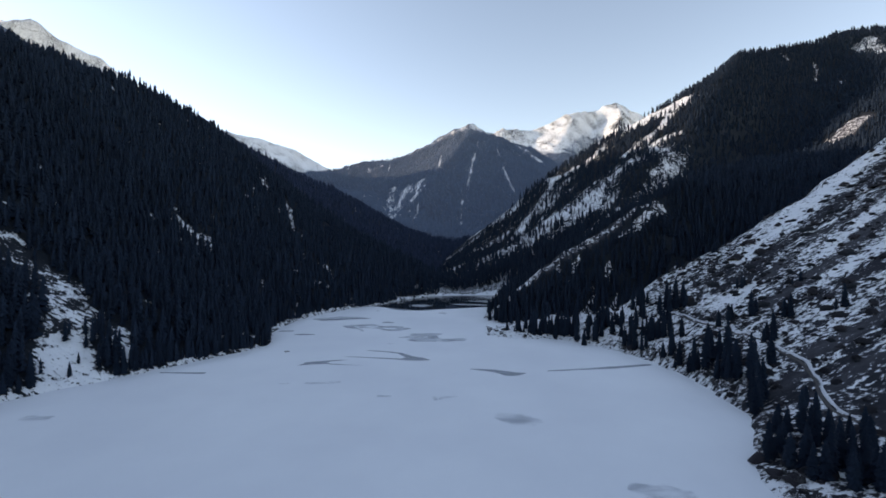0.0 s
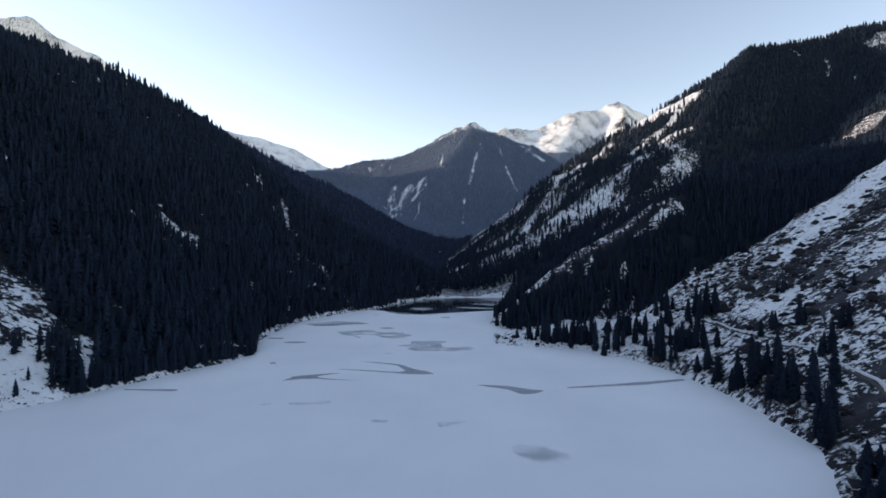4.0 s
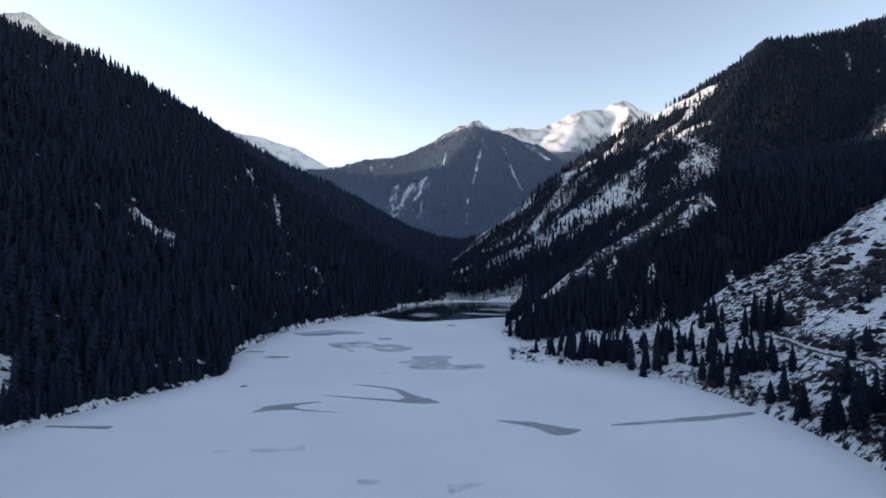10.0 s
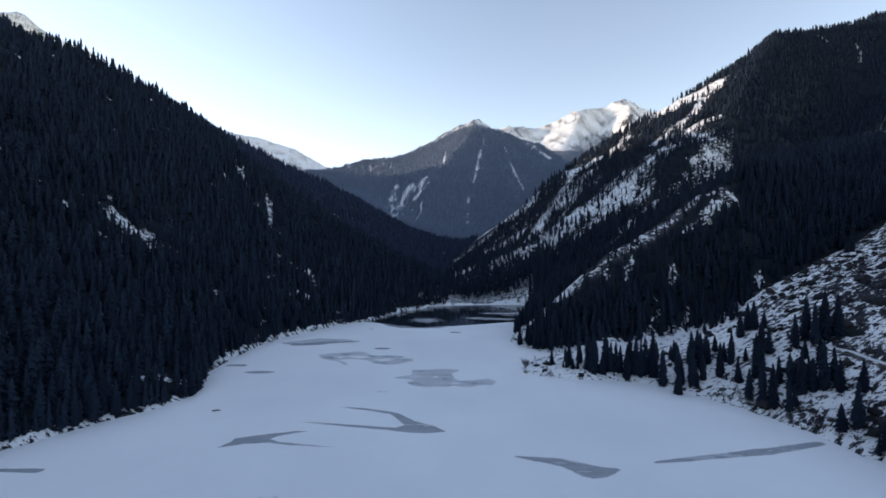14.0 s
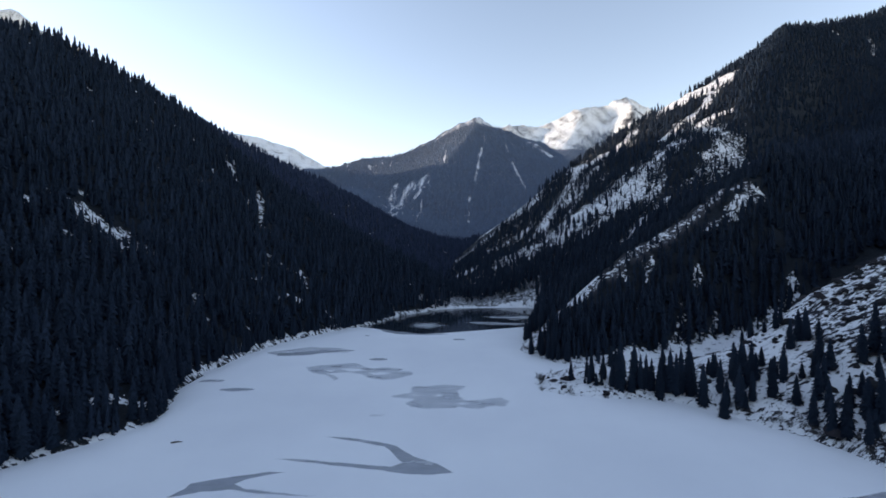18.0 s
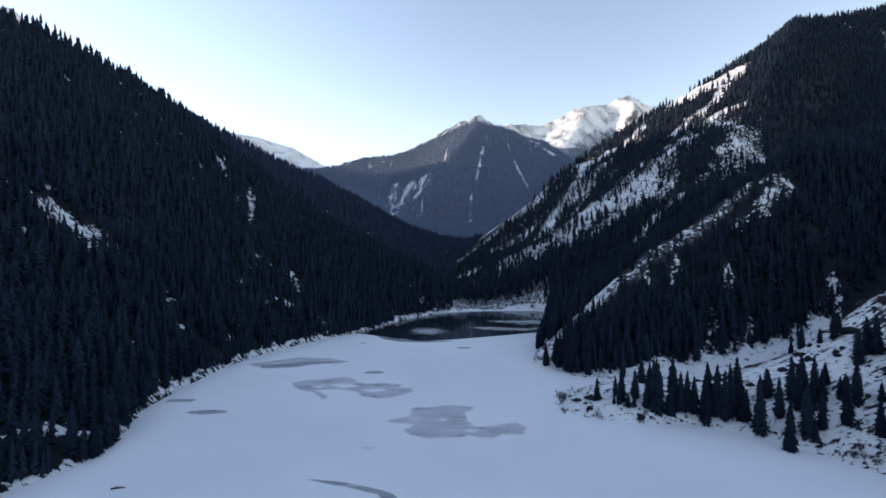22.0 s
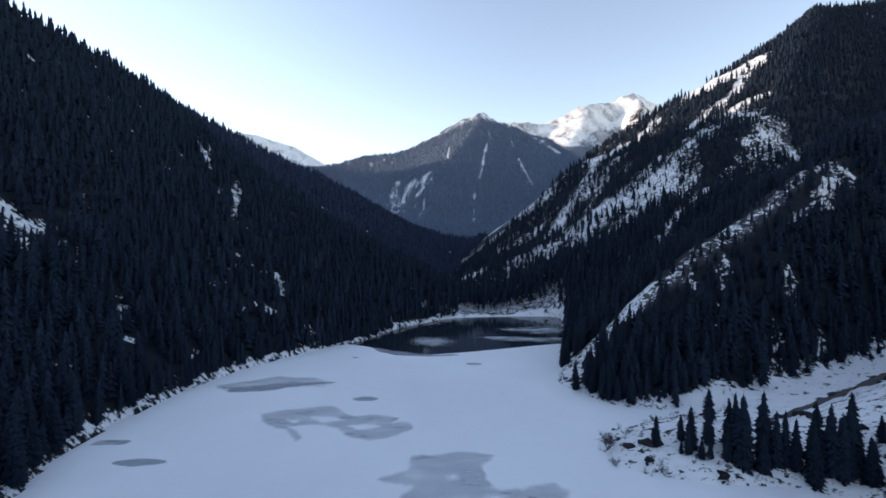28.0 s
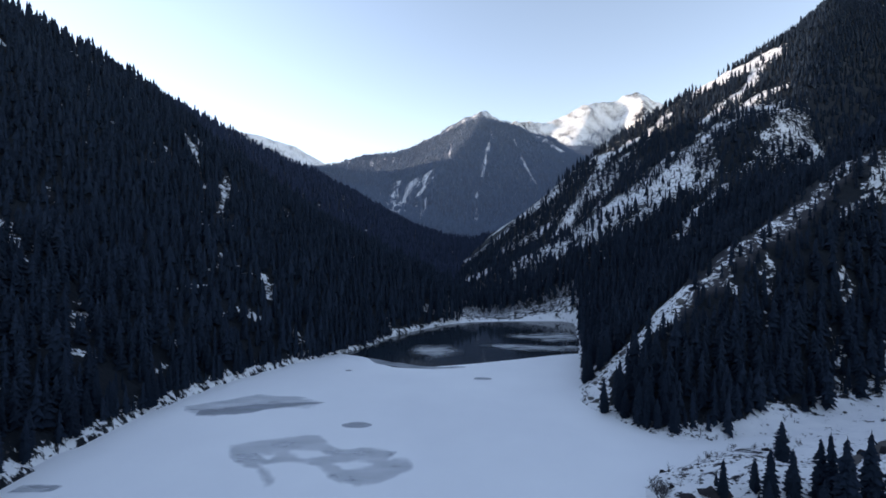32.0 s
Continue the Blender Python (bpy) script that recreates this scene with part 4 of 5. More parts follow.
def crown_mesh(seed):
    """Whorls of drooping boughs, each a folded, ragged blade, round a thin core."""
    r = random.Random(seed)
    verts, faces = [], []
    whorls, bare = 33, r.uniform(0.03, 0.09)
    for k in range(whorls):
        f = k / (whorls - 1)
        h = bare + (0.985 - bare) * f ** 0.97
        reach = 0.152 * min(1, 0.72 + 1.6 * f) * (1 - f) ** 0.62 * r.uniform(0.86, 1.1) + 0.007
        count = 10 if f < 0.6 else 7 if f < 0.87 else 4
        turn = r.uniform(0, 6.28)
        for c in range(count):
            a = turn + 6.2832 * c / count + r.uniform(-0.3, 0.3)
            q = reach * r.choice((0.6, 0.85, 1.0, 1.0, 1.2)) * r.uniform(0.88, 1.1)
            ca, sa = math.cos(a), math.sin(a)
            drop, half = q * r.uniform(0.25, 0.6), q * r.uniform(0.17, 0.3)
            base, lift = len(verts), h + r.uniform(-0.016, 0.016)
            for d, side, up in ((0.0, 0, 0.024), (0.5 * q, 0, 0.016 - 0.35 * drop), (q, 0, -drop),
                                (0.62 * q, half, -0.6 * drop - 0.02), (0.62 * q, -half, -0.6 * drop - 0.02)):
                verts.append((d * ca - side * sa, d * sa + side * ca, lift + up))
            faces += [(base, base + 3, base + 1), (base, base + 1, base + 4), (base + 1, base + 3, base + 2), (base + 1, base + 2, base + 4)]
    for k in range(6):
        f0 = k / 6
        base = len(verts)
        rad = 0.10 * (1 - f0) ** 0.75
        for s in range(6):
            a = 6.2832 * s / 6 + k
            verts.append((rad * math.cos(a), rad * math.sin(a), bare + (1 - bare) * f0))
        verts.append((0, 0, bare + (1 - bare) * min(1, f0 + 0.3)))
        faces += [(base + s, base + (s + 1) % 6, base + 6) for s in range(6)]
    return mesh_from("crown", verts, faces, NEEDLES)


TREES = []
for k in range(7):
    pattern = tagged(new("spruce_tree"), category="tree", group="single spruces by the lake")
    part("trunk", trunk_mesh(100 + k), pattern)
    part("crown", crown_mesh(200 + k), pattern)
    TREES.append(pattern)
used = set()


def spruce(x, y, high, label):
    """A single spruce with its foot on the ground."""
    r = random.Random(int(x * 31 + y * 57))
    k = r.randrange(len(TREES))
    slim = high * r.uniform(0.85, 1.12) * (1.35 if high < 14 else 1.12 if high < 19 else 1.02)
    turn = r.uniform(0, 360)
    m = pose(x, y, float(footing(x, y)) - 0.15, 0, 0, turn)
    if k in used:
        ob = copy_thing(TREES[k], m)
    else:
        used.add(k)
        ob = TREES[k]
        ob.matrix_basis = m
    ob.scale = (slim, slim, high)
    return tagged(ob, label)


SHORE_TREES = [(119, 360, 13), (129, 364, 16), (135, 364, 12), (143, 362, 15), (145, 342, 12), (148, 330, 17), (150, 323, 11), (160, 328, 17), (167, 324, 18), (158, 286, 13), (159, 271, 17), (163, 265, 19), (168, 268, 16), (177, 266, 18), (152, 208, 22), (158, 214, 24), (157, 218, 17), (122, 160, 14), (129, 164, 16), (145, 180, 15), (127, 150, 17), (134, 158, 14), (127, 142, 18), (146, 162, 19), (136, 146, 21), (129, 134, 17), (140, 142, 19), (136, 134, 16), (134, 130, 20), (152, 174, 21)]
HILL_TREES = [(184, 240, 15), (199, 258, 14), (219, 270, 12), (200, 300, 10), (193, 300, 9), (187, 358, 19), (190, 350, 21), (195, 348, 17), (180, 388, 14), (184, 414, 12), (262, 412, 9), (238, 254, 11), (210, 292, 14), (166, 242, 18), (170, 236, 20), (163, 248, 16), (172, 252, 13), (176, 284, 13), (160, 300, 15), (165, 222, 17), (150, 150, 18), (158, 160, 16), (166, 196, 12), (230, 330, 8), (250, 300, 7)]
SPIT_TREES = [(61, 406, 11.5), (70, 406, 10), (71, 401, 16), (69, 399, 9), (67, 400, 4.7), (72, 396, 7.5), (75, 396, 6.4), (90, 422, 13.5), (78, 402, 14), (84, 400, 18), (85, 398, 21), (83, 391, 25), (85, 393, 22), (92, 394, 24), (94, 391, 19), (97, 391, 19), (99, 389, 17.5), (102, 386, 20), (104, 387, 24), (107, 385, 24), (121, 393, 21), (114, 383, 15), (117, 381, 12.5), (133, 395, 9.5), (112, 384, 24), (117, 373, 21), (115, 380, 15), (128, 377, 17), (142, 388, 17.5), (136, 377, 20), (101, 384, 20), (109, 383, 22), (80, 394, 12), (88, 389, 13), (62, 411, 4), (53, 396, 3)]
KNOLL_TREES = [(133, 391, 12), (144, 385, 16), (179, 428, 12), (148, 383, 15), (140, 375, 11), (126, 399, 11), (150, 392, 11), (156, 372, 14), (163, 362, 13)]
for trees, label in ((SHORE_TREES, "dark green spruce standing on the snowy lake shore"), (HILL_TREES, "lone dark spruce on the snow-patched brushy hillside"),
                     (SPIT_TREES, "dark green spruce on the low snowy spit"), (KNOLL_TREES, "dark slender spruce among others on the snowy knoll")):
    for x, y, high in trees:
        spruce(x, y, high * (1.0 if trees is SPIT_TREES else 0.74 if y < 225 else 1.15 if trees is KNOLL_TREES else 1.3), label)
        r = random.Random(int(x * 7 + y * 3))
        for _ in range(0 if trees is SPIT_TREES else r.choice((0, 1, 2)) if trees is HILL_TREES else r.choice((2, 3)) if y < 225 else r.choice((1, 1, 2))):
            nx, ny = x + r.uniform(1.5, 4.5) * r.choice((-1, 1)), y + r.uniform(1.0, 4.0)
            if float(ground(nx, ny)) > 0.5:
                spruce(nx, ny, high * r.uniform(0.55, 0.9 if y < 225 else 1.1), label)
# spruces among the brush along the foot of the near hill
GROVES = ([(118, 376), (150, 318), (176, 310), (180, 350), (186, 390), (140, 402)],)
for ring, seed in zip(GROVES, (91,)):
    hx, hy, hr = scatter(100, 200, 75, 405, 6.2, seed)
    keep = inside(hx, hy, ring) & (hr.random(len(hx)) < 0.26 + 0.40 * fbm(hx, hy, 26, 3, 93)) & (ground(hx, hy) > 0.6)
    for x, y in zip(hx[keep].tolist(), hy[keep].tolist()):
        spruce(x, y, float(hr.uniform(8, 18)), "dark spruce among brush at the foot of the hill")
# lowest row of small spruces that lean over the ice along the west shore
er = random.Random(55)
row = [(x + er.uniform(-2.6, -0.8), y + er.uniform(-1.2, 1.2), er.uniform(5, 15)) for x, y in curve_line(SHORE_WEST[3:14], 2.3)]
row = [p for p in row if float(vnoise(np.array(p[0]), np.array(p[1]), 9, 58)) < 0.35 and float(ground(p[0], p[1])) > 0.1 and not 230 < p[1] < 262]
single.extend(row)
rest = np.array(single[110:])
stand("forest_edge", rest[:, 0], rest[:, 1], rest[:, 2], FULL, "spruces along the lower edge of the forest")
for x, y, high in single[:110]:
    spruce(float(x), float(y), float(high), "tall dark spruce at the foot of the forest by the ice")


# ---- far forest ----
SPIKE = [(v * np.array((1.35, 1.35, 1.0)), f) for v, f in (cone_tree(2, 5, 60 + k) for k in range(3))]
PEAK_WOOD = [(-950, 3080), (-520, 3040), (-253, 2990), (20, 2940), (183, 2890), (438, 2990), (746, 3040), (900, 2700), (480, 2100), (120, 1640), (0, 1570), (-420, 1800), (-900, 2400)]
px, py, pr = scatter(-950, 900, 1570, 3080, 9.8, 71)
keep = inside(px, py, PEAK_WOOD)
px, py = px[keep], py[keep]
keep = (ground(px, py) < 850 + 40 * fbm(px, py, 90, 3, 5)) & ((lanes(px, py, PEAK_LANES, 24, 1.0) > 1.0) | ((px < -90) & (py < 2600) & (vnoise(px, py * 0.3, 14, 58) > 0.45))) & (pr.random(len(px)) < 0.97 - 0.4 * np.clip(fbm(px, py, 120, 3, 44), 0, 1))
stand("forest_peak", px[keep], py[keep], pr.uniform(11, 22, keep.sum()), SPIKE, "spruce forest on the distant pyramid peak, haze tinted into its colour", HAZY_CONIFERS)
ux, uy, ur = scatter(600, 1500, 3250, 4150, 15, 73)
uz = ground(ux, uy)
keep = (uz < np.clip(880 + 0.81 * (ux - 985), 640, 1200) + 20 * fbm(ux, uy, 80, 3, 6)) & (uz > 560)
stand("forest_far", ux[keep], uy[keep], ur.uniform(12, 22, keep.sum()), SPIKE, "spruce forest below the snow peak, haze tinted into its colour", HAZY_CONIFERS)


# ---- brush, rocks, bare shrubs ----
def plain_material(name, low, high, scale, rough=0.9):
    m, n, l, b = material(name)
    at = n.new("ShaderNodeNewGeometry")
    f = noise_node(n, l, scale, 5, 0.6, at.outputs["Position"])
    f = maths(n, l, "ADD", maths(n, l, "MULTIPLY", f, 0.6), maths(n, l, "MULTIPLY", at.outputs["Random Per Island"], 0.4))
    l.new(ramp(n, l, f, [(0.25, low), (0.75, high)]), b.inputs["Base Color"])
    b.inputs["Roughness"].default_value = rough
    b.inputs["Specular IOR Level"].default_value = 0.2
    bump(n, l, b, f, 0.4, 0.1)
    return m


BRUSH = plain_material("dry_brush", (0.010, 0.011, 0.015), (0.034, 0.031, 0.037), 0.6)
ROCK = plain_material("grey_rock", (0.05, 0.05, 0.053), (0.165, 0.163, 0.168), 1.2)
TWIG = plain_material("bare_twigs", (0.042, 0.044, 0.052), (0.105, 0.106, 0.116), 2.0)
RIME = plain_material("frosted_twigs", (0.20, 0.215, 0.25), (0.50, 0.53, 0.58), 1.0)
EARTH = plain_material("frozen_earth", (0.05, 0.047, 0.048), (0.115, 0.108, 0.108), 0.5)
TRODDEN = plain_material("trodden_snow", (0.45, 0.46, 0.50), (0.80, 0.81, 0.84), 0.7, 0.7)


def bush_shape(seed):
    r = random.Random(seed)
    verts, faces = [(0, 0, 1)], []
    for ring, (h, rad) in enumerate(((0.62, 0.55), (-0.1, 0.8))):
        for s in range(7):
            a, q = 6.2832 * (s + 0.5 * ring) / 7, rad * r.uniform(0.45, 1.35)
            verts.append((q * math.cos(a), q * math.sin(a), h + r.uniform(-0.3, 0.3)))
    faces += [(0, 1 + s, 1 + (s + 1) % 7) for s in range(7)]
    for s in range(7):
        faces += [(1 + s, 8 + s, 1 + (s + 1) % 7), (8 + s, 8 + (s + 1) % 7, 1 + (s + 1) % 7)]
    return np.array(verts), np.array(faces)


def twig_shape(seed, twigs, spread=0.7):
    """Thin forked blades that fan out from one foot."""
    r = random.Random(seed)
    verts, faces = [], []

    def blade(p, q, w):
        d = (q - p).normalized()
        side = d.cross(Vector((r.uniform(-1, 1), r.uniform(-1, 1), 0.3))).normalized() * w
        other = d.cross(side).normalized() * w
        base = len(verts)
        verts.extend([tuple(p + side), tuple(p - 0.5 * side + other), tuple(p - 0.5 * side - other), tuple(q)])
        faces.extend([(base, base + 1, base + 3), (base + 1, base + 2, base + 3), (base + 2, base, base + 3)])

    for k in range(twigs):
        a, lean, size = r.uniform(0, 6.28), r.uniform(0.1, spread), r.uniform(0.6, 1.0)
        foot = Vector((r.uniform(-0.06, 0.06), r.uniform(-0.06, 0.06), -0.05))
        tip = Vector((math.cos(a) * lean * size, math.sin(a) * lean * size, size))
        blade(foot, tip, 0.016)
        for j in range(3):
            at = foot.lerp(tip, r.uniform(0.35, 0.85))
            blade(at, at + (tip - foot) * r.uniform(0.2, 0.4) + Vector((r.uniform(-0.2, 0.2), r.uniform(-0.2, 0.2), r.uniform(0, 0.12))), 0.009)
    return np.array(verts), np.array(faces)


def bushy_shape(seed):
    """A rounded leafless bush: stems that fork twice into fine twigs."""
    r = random.Random(seed)
    verts, faces = [], []

    def blade(p, q, w):
        d = (q - p).normalized()
        side = d.cross(Vector((r.uniform(-1, 1), r.uniform(-1, 1), 0.3))).normalized() * w
        other = d.cross(side).normalized() * w
        base = len(verts)
        verts.extend([tuple(p + side), tuple(p - 0.5 * side + other), tuple(p - 0.5 * side - other), tuple(q)])
        faces.extend([(base, base + 1, base + 3), (base + 1, base + 2, base + 3), (base + 2, base, base + 3)])

    def fork(p, way, size, level):
        q = p + way * size
        blade(p, q, 0.018 * size + 0.003)
        if level:
            for j in range(6 if level == 2 else 5):
                turn = (way + Vector((r.uniform(-1, 1), r.uniform(-1, 1), r.uniform(-0.6, 0.7))) * 0.75).normalized()
                fork(p.lerp(q, r.uniform(0.4, 0.95)), turn, size * r.uniform(0.45, 0.7), level - 1)

    for k in range(9):
        a, lean = r.uniform(0, 6.28), r.uniform(0.15, 0.9)
        fork(Vector((0, 0, -0.03)), Vector((math.cos(a) * lean, math.sin(a) * lean, 1)).normalized(), r.uniform(0.4, 0.6), 2)
    return np.array(verts), np.array(faces)


def rock_shape(seed):
    r = random.Random(seed)
    bm = bmesh.new()
    bmesh.ops.create_icosphere(bm, subdivisions=1, radius=0.6)
    verts = [tuple(c * r.uniform(0.75, 1.2) * f for c, f in zip(v.co, (1.0, 0.8, 0.65))) for v in bm.verts]
    faces = [tuple(v.index for v in f.verts) for f in bm.faces]
    bm.free()
    return np.array(verts), np.array(faces)


BUSHES, ROCKS = [bush_shape(k) for k in range(6)], [rock_shape(k) for k in range(6)]
bx, by, br = scatter(45, 520, 60, 470, 4.3, 81)
PATH = [(186, 352), (189, 322), (196, 294), (197, 258), (192, 222), (172, 186), (160, 120)]
keep = inside(bx, by, NEAR_HILL)
bx, by = bx[keep], by[keep]
thick = 0.5 * np.clip(1.6 - lanes(bx, by, GULLIES, 14, 0.6), 0, 1) - 0.6 * np.clip(1.4 - lanes(bx, by, STRIPS + SNOWY, 14, 0.5), 0, 1) - 0.14 + fbm(bx * 0.8 * 0.4 + by * 0.6 * 0.4, -bx * 0.6 + by * 0.8, 24, 4, 62) + 0.3 * vnoise(bx, by, 9, 63)
flat = np.clip((66 - ground(bx, by)) / 40, 0, 1) * np.clip((by - 330) / 40, 0, 1)
keep = (ground(bx, by) > 0.8) & (line_distance(bx, by, PATH) > 3) & (br.random(len(bx)) < np.clip(0.58 + 0.8 * thick, 0.08, 0.95) * (1 - 0.7 * flat))
LOW = [(v * np.array((1.25, 1.25, 0.75)), f) for v, f in (twig_shape(40 + k, 7, 1.1) for k in range(6))]
stand("brush", bx[keep], by[keep], br.gamma(2.6, 0.66, keep.sum()) + 0.6, LOW[:4] + [(v * np.array((1.0, 1.0, 0.62)), f) for v, f in BUSHES], "low dark dry brush on the snow-patched hillside", BRUSH, 0.1, "brush")

# dark mats of creeping juniper on the near hill
JUNIPER = plain_material("juniper_mat", (0.006, 0.009, 0.012), (0.022, 0.024, 0.029), 1.4)


def mat_mesh(seed):
    """A low ragged cushion, 1 wide."""
    r = random.Random(seed)
    verts, n = [(0, 0, 0.11)], 14
    lobes = [r.uniform(0.45, 1.35) for _ in range(n)]
    for f, h in ((0.22, 0.12), (0.38, 0.085), (0.5, -0.03)):
        for k in range(n):
            a = 6.2832 * k / n
            q = f * (0.5 * lobes[k] + 0.25 * lobes[k - 1] + 0.25) * r.uniform(0.9, 1.1)
            verts.append((q * math.cos(a), 0.7 * q * math.sin(a), h + r.uniform(-0.035, 0.035)))
    faces = [(0, 1 + k, 1 + (k + 1) % n) for k in range(n)]
    for g in (1, 1 + n):
        faces += [(g + k, g + n + k, g + (k + 1) % n) for k in range(n)] + [(g + n + k, g + n + (k + 1) % n, g + (k + 1) % n) for k in range(n)]
    return mesh_from("juniper_mat", verts, faces, JUNIPER)


MATS = [mat_mesh(500 + k) for k in range(8)]
jx, jy, jr = scatter(175, 470, 150, 440, 15.5, 95)
keep = inside(jx, jy, NEAR_HILL) & (ground(jx, jy) > 14) & (jr.random(len(jx)) < 0.62 + 0.3 * fbm(jx, jy, 60, 2, 96)) & (line_distance(jx, jy, PATH) > 9)
for x, y in zip(jx[keep].tolist(), jy[keep].tolist()):
    ob = tagged(new("juniper_mat", MATS[int(jr.integers(8))]), "dark low juniper mat poking through the hillside snow", "shrub", "juniper mats on the hill")
    up = Vector((float(footing(x - 3, y) - footing(x + 3, y)) / 6, float(footing(x, y - 3) - footing(x, y + 3)) / 6, 1)).normalized()
    size = float(min(15, 3.0 + jr.gamma(1.5, 2.0)))
    ob.matrix_basis = Matrix.Translation((x, y, float(footing(x, y)) - 0.05)) @ up.to_track_quat("Z", "Y").to_matrix().to_4x4() @ Matrix.Rotation(float(jr.uniform(-0.5, 0.5)), 4, "Z") @ Matrix.Diagonal((size, size, min(1.6 * size, 12), 1))

# dry brush and dark stones along the foot of the forests
sx, sy, sr = scatter(-270, 170, 60, 760, 2.2, 83)
sd = line_distance(sx, sy, SHORE, True)
keep = ~inside(sx, sy, SHORE) & (sd < 5) & (sr.random(len(sx)) < 0.16)
stand("shore_stones", sx[keep], sy[keep], sr.gamma(2.0, 0.35, keep.sum()) + 0.2, ROCKS, "dark stones along the snowy lake shore", ROCK, 0.05, "stones")
keep = ~inside(sx, sy, SHORE) & (sd < 9) & (sr.random(len(sx)) < np.where(sx < 0, 0.05, 0.16)) & (sy > 180)
LOOSE = [bushy_shape(400 + k) for k in range(3)]
stand("shore_brush", sx[keep], sy[keep], sr.uniform(0.8, 3.2, keep.sum()), [twig_shape(k, 9) for k in range(5)] + LOOSE[:1], "bare grey brush along the snowy lake shore", TWIG, 0.05, "brush")

kx, ky, kr = scatter(40, 130, 484, 580, 2.0, 87)
keep = (line_distance(kx, ky, [(52, 493), (62, 508), (76, 517), (90, 515), (112, 528)]) < 8) & ~inside(kx, ky, SHORE) & (kr.random(len(kx)) < 0.35)
stand("bank_rocks", kx[keep], ky[keep], kr.gamma(2.5, 0.6, keep.sum()) + 0.4, ROCKS, "snow-dusted rocks on the steep bank by the ice", ROCK, 0.2, "rocks")

qx, qy, qr = scatter(46, 112, 408, 440, 1.3, 89)
keep = (line_distance(qx, qy, [(48, 418), (62, 421), (80, 424), (104, 428)]) < 3.2) & (qr.random(len(qx)) < 0.45) & ~inside(qx, qy, SHORE)
stand("spit_stones", qx[keep], qy[keep], qr.gamma(2.0, 0.3, keep.sum()) + 0.25, ROCKS, "dark stones along the back of the spit", ROCK, 0.05, "stones")

# frosted thicket at the head of the lake
tx, ty, tr = scatter(-30, 135, 728, 784, 3.0, 85)
keep = ~inside(tx, ty, SHORE) & (tr.random(len(tx)) < 0.5) & (line_distance(tx, ty, SHORE, True) > 5)
stand("frosted_thicket", tx[keep], ty[keep], tr.gamma(3.0, 1.1, keep.sum()) + 0.8, [twig_shape(20 + k, 9, 0.5) for k in range(5)], "pale frosted bushes behind the far snowy shore", RIME, 0.05, "bushes")


BARE = [mesh_from("bare_shrub", *bushy_shape(300 + k), TWIG) for k in range(9)]


def bare_shrub(x, y, high, label, group):
    r = random.Random(int(x * 13 + y * 29))
    ob = tagged(new("bare_shrub", BARE[r.randrange(len(BARE))]), label, "shrub", group)
    ob.matrix_basis = pose(x, y, float(footing(x, y)) - 0.05, 0, 0, r.uniform(0, 360))
    ob.scale = (high * r.uniform(0.8, 1.1), high * r.uniform(0.8, 1.1), high)
    return ob


for x, y, high in ((43.8, 408.6, 8.6), (45, 409.5, 6.0), (43, 398, 3.8), (56.7, 391, 4.4), (55, 396, 1.4), (68, 394, 2.2), (47.5, 415, 2.6), (88, 443, 3.0), (94, 440, 2.2), (158, 458, 2.6), (176, 466, 3.0), (201, 476, 2.4), (112, 413, 2.6), (128, 418, 3.0), (136, 408, 2.4)):
    bare_shrub(x, y, high, "leafless grey shrub on the snowy shore of the spit", "bare shrubs on the spit")
# thicket of bare shrubs between ice and spruces under the near hill
hr = random.Random(77)
EDGE = curve_line([(134, 352), (148, 322), (158, 290), (161, 262), (158, 228), (151, 203), (131, 173), (115, 141), (108, 110)], 2.4)
for x, y in EDGE:
    for _ in range(2):
        sx1, sy1 = x + hr.uniform(-2.5, 5.5), y + hr.uniform(-2, 2)
        if hr.random() < 0.8 and float(ground(sx1, sy1)) > 0.15:
            bare_shrub(sx1, sy1, hr.uniform(1.8, 4.2), "leafless grey shrub in the thicket along the lake edge", "bare shrubs along the lake edge")


# ---- road and trail ----
def ribbon(name, line, half, lift, mat, hump=0.0, stray=0.0):
    """A strip laid on the ground along a line, with a rounded hump and sunk rims."""
    pts = np.array(curve_line(line, 2.0))
    pts = pts + stray * np.stack([vnoise(pts[:, 0], pts[:, 1], 8, 92), vnoise(pts[:, 0], pts[:, 1], 8, 93)], -1)
    way = np.gradient(pts, axis=0)
    way /= np.linalg.norm(way, axis=1)[:, None]
    verts, m = [], len(pts)
    wobble = 1 + (0.25 + 0.25 * (stray > 0)) * vnoise(pts[:, 0], pts[:, 1], 5, 91)
    for k in (-1.25, -1.0, -0.5, 0.0, 0.5, 1.0, 1.25):
        x, y = pts[:, 0] - way[:, 1] * half * k * wobble, pts[:, 1] + way[:, 0] * half * k * wobble
        mid = footing(pts[:, 0], pts[:, 1])
        z = 0.6 * mid + 0.4 * footing(x, y) + lift + hump * (1 - min(1, abs(k)) ** 2)
        if abs(k) > 1.1:
            z = np.minimum(z, footing(x, y)) - 0.8
        verts.append(np.stack([x, y, z], -1))
    faces = [(r * m + i, r * m + i + 1, (r + 1) * m + i + 1, (r + 1) * m + i) for r in range(6) for i in range(m - 1)]
    return new(name, mesh_from(name, np.concatenate(verts), faces, mat, True))


ROAD = [(108, 421), (114, 425), (127, 431), (147, 441), (167, 451), (203, 469), (240, 484), (280, 497)]
tagged(ribbon("road", ROAD, 2.1, 0.25, EARTH), "dark frozen dirt road along the foot of the knoll", "road", kind="structure")
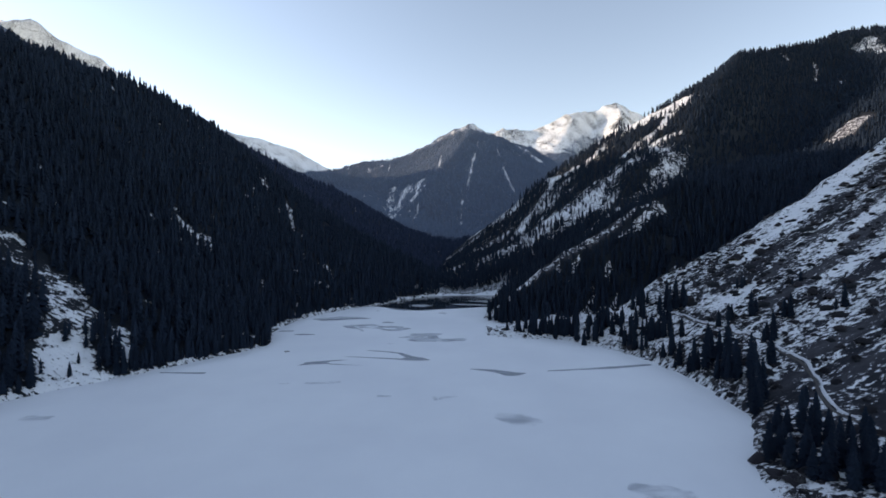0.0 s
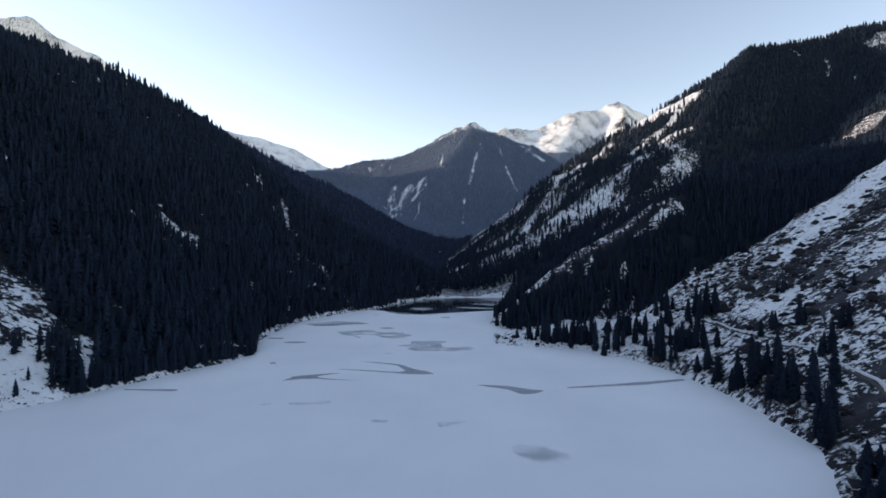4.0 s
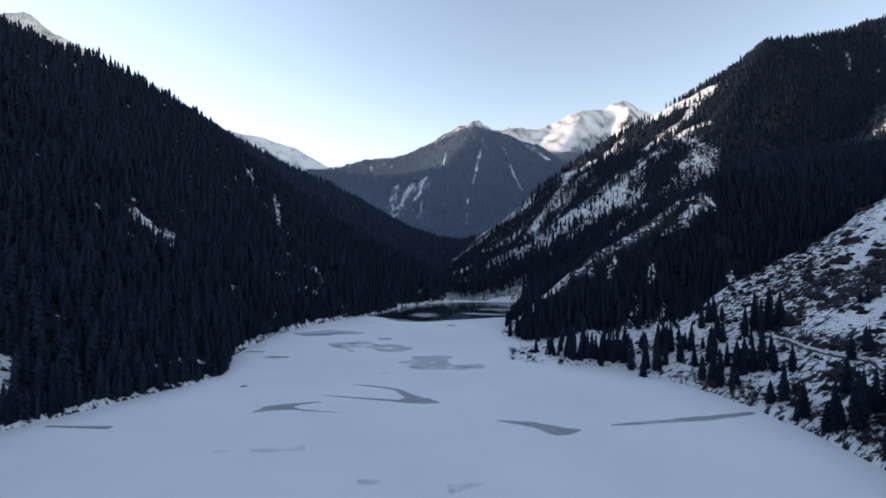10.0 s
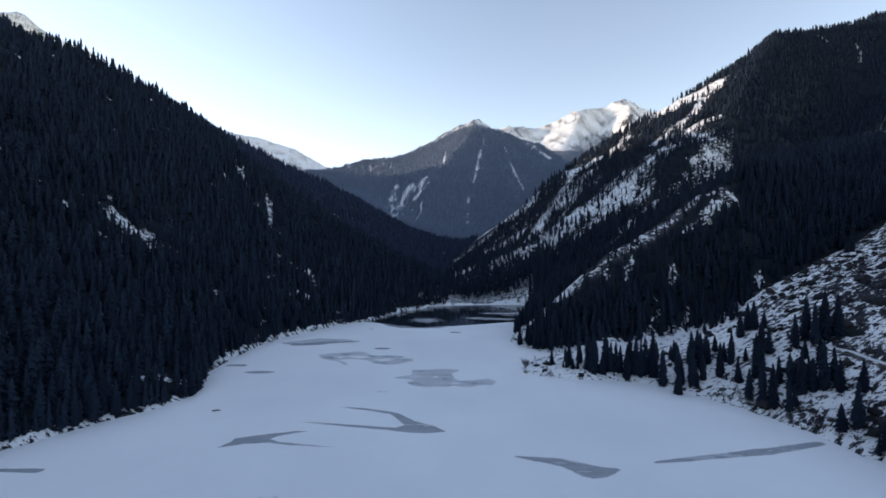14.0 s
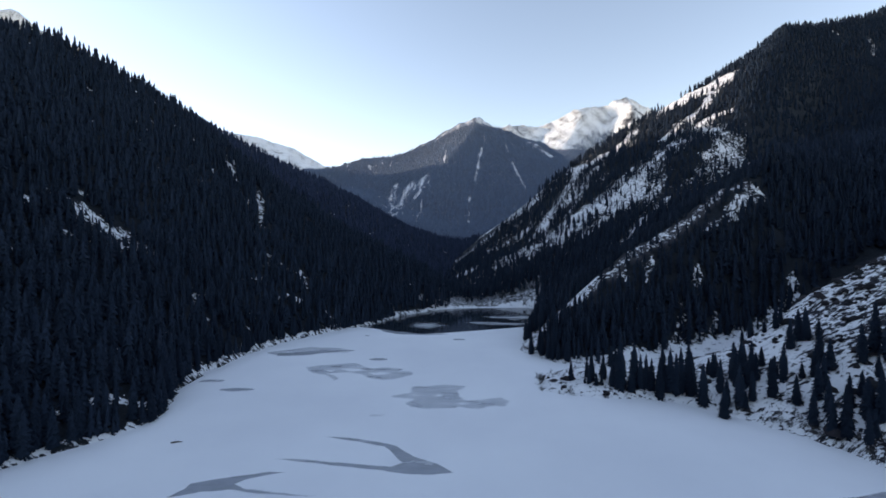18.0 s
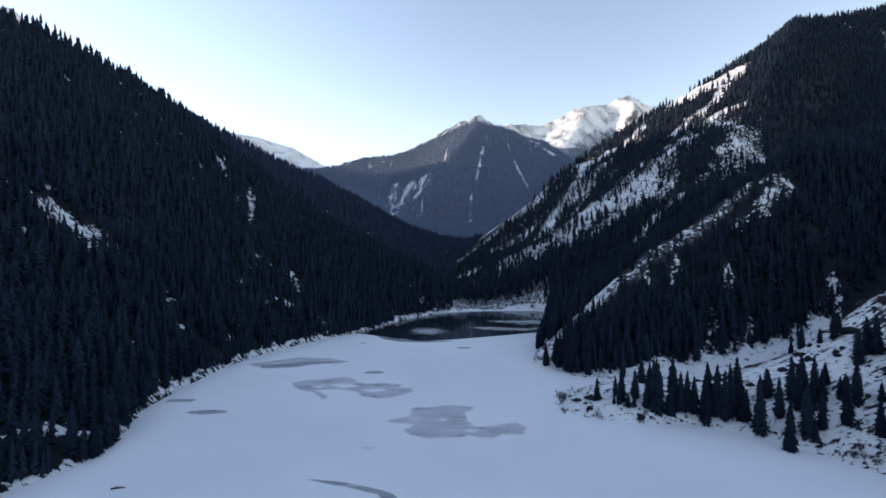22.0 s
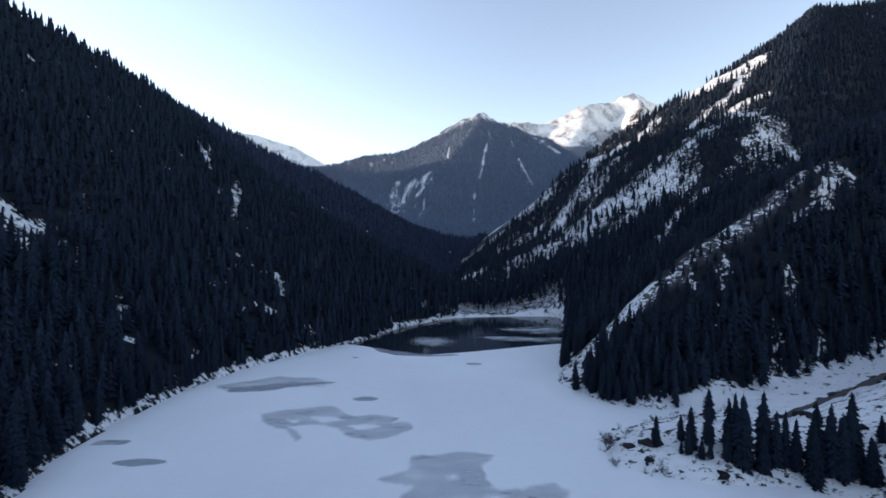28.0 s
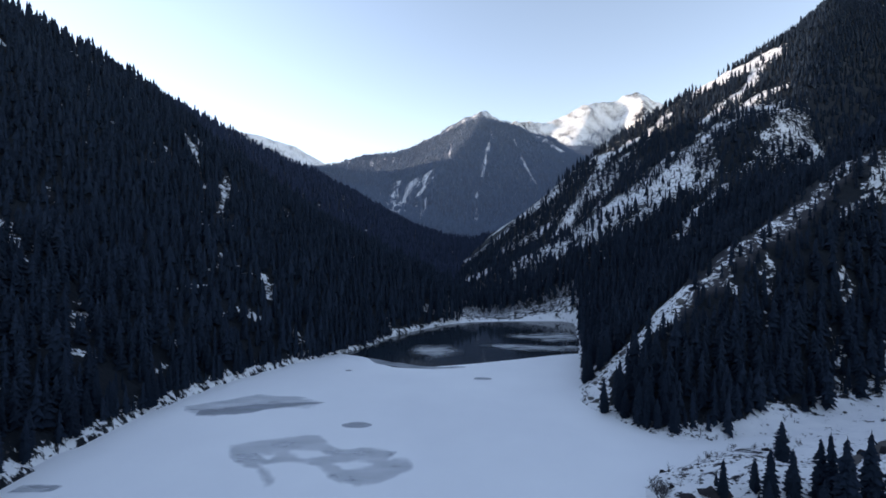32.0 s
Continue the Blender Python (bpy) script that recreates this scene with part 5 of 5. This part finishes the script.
tagged(ribbon("snow_bank", [(x + 1.6, y - 3.4) for x, y in ROAD], 0.9, 0.1, TRODDEN, 0.6), "low bank of pushed snow beside the dirt road", "snow bank", kind="structure")
TRAIL = [(186, 352), (189, 336), (189, 322), (193, 306), (196, 294), (195, 282), (198, 270), (197, 258), (195, 240), (192, 222), (181, 204), (172, 186), (166, 168), (162, 150), (160, 120), (166, 80)]
tagged(ribbon("trail", TRAIL, 0.5, 0.55, TRODDEN, 0.0, 1.0), "narrow snowy footpath cut across the brushy hillside", "trail", kind="structure")
tagged(ribbon("trail_bank", [(x - 1.8, y) for x, y in TRAIL], 0.7, 0.15, EARTH, 0.1, 1.0), "dark earth bank below the snowy footpath", "bank", kind="structure")


# ---- fallen wood ----
def log_mesh(name, length, radius, seed):
    r = random.Random(seed)
    verts, n = [], 9
    for k in range(6):
        f, q = k / 5, radius * (1 - 0.6 * k / 5)
        for s in range(n):
            a = 6.2832 * s / n
            verts.append((length * f, q * math.cos(a) * r.uniform(0.9, 1.1) + 0.04 * length * math.sin(3 * f), q * math.sin(a) * r.uniform(0.9, 1.1)))
    for k in range(4):
        base, at = len(verts), length * r.uniform(0.2, 0.85)
        a = r.uniform(0.3, 2.8)
        tip = (at + 0.5, math.cos(a) * radius * 4, math.sin(a) * radius * 4)
        verts += [(at - 0.07, 0.05, 0), (at + 0.07, 0.05, 0), (at, -0.07, 0.05), tip]
    me = bpy.data.meshes.new(name)
    faces = [(k * n + s, k * n + (s + 1) % n, k * n + n + (s + 1) % n, k * n + n + s) for k in range(5) for s in range(n)]
    faces += [tuple(range(n))[::-1], tuple(range(5 * n, 6 * n))]
    for k in range(4):
        b0 = 6 * n + 4 * k
        faces += [(b0, b0 + 1, b0 + 3), (b0 + 1, b0 + 2, b0 + 3), (b0 + 2, b0, b0 + 3)]
    me.from_pydata(verts, [], faces)
    me.materials.append(BARK)
    return me


log = tagged(new("driftwood_log", log_mesh("driftwood_log", 4.2, 0.32, 1)), "dark driftwood log frozen on the snowy ice", "log")
log.matrix_basis = pose(-122.5, 332, 0.25, 0, 0, 14)
dead = tagged(new("dead_trunk", log_mesh("dead_trunk", 9.0, 0.22, 2)), "bare dead trunk leaning over the snowy knoll", "dead tree")
dead.matrix_basis = pose(113, 400, float(footing(113, 400)) - 0.1, 0, -58, 20)
for k, (x, y, size) in enumerate(((152, 468, 1.6), (171, 473, 1.0), (186, 477, 0.9), (60, 407, 0.8), (66, 410, 0.9), (85, 452, 1.2))):
    v, f = ROCKS[k]
    rock = tagged(new("boulder", mesh_from("boulder", v * size, f, ROCK)), "dark boulder poking out of the snow", "rock", "boulders in the snow")
    rock.location = (x, y, float(footing(x, y)) + 0.25 * size)
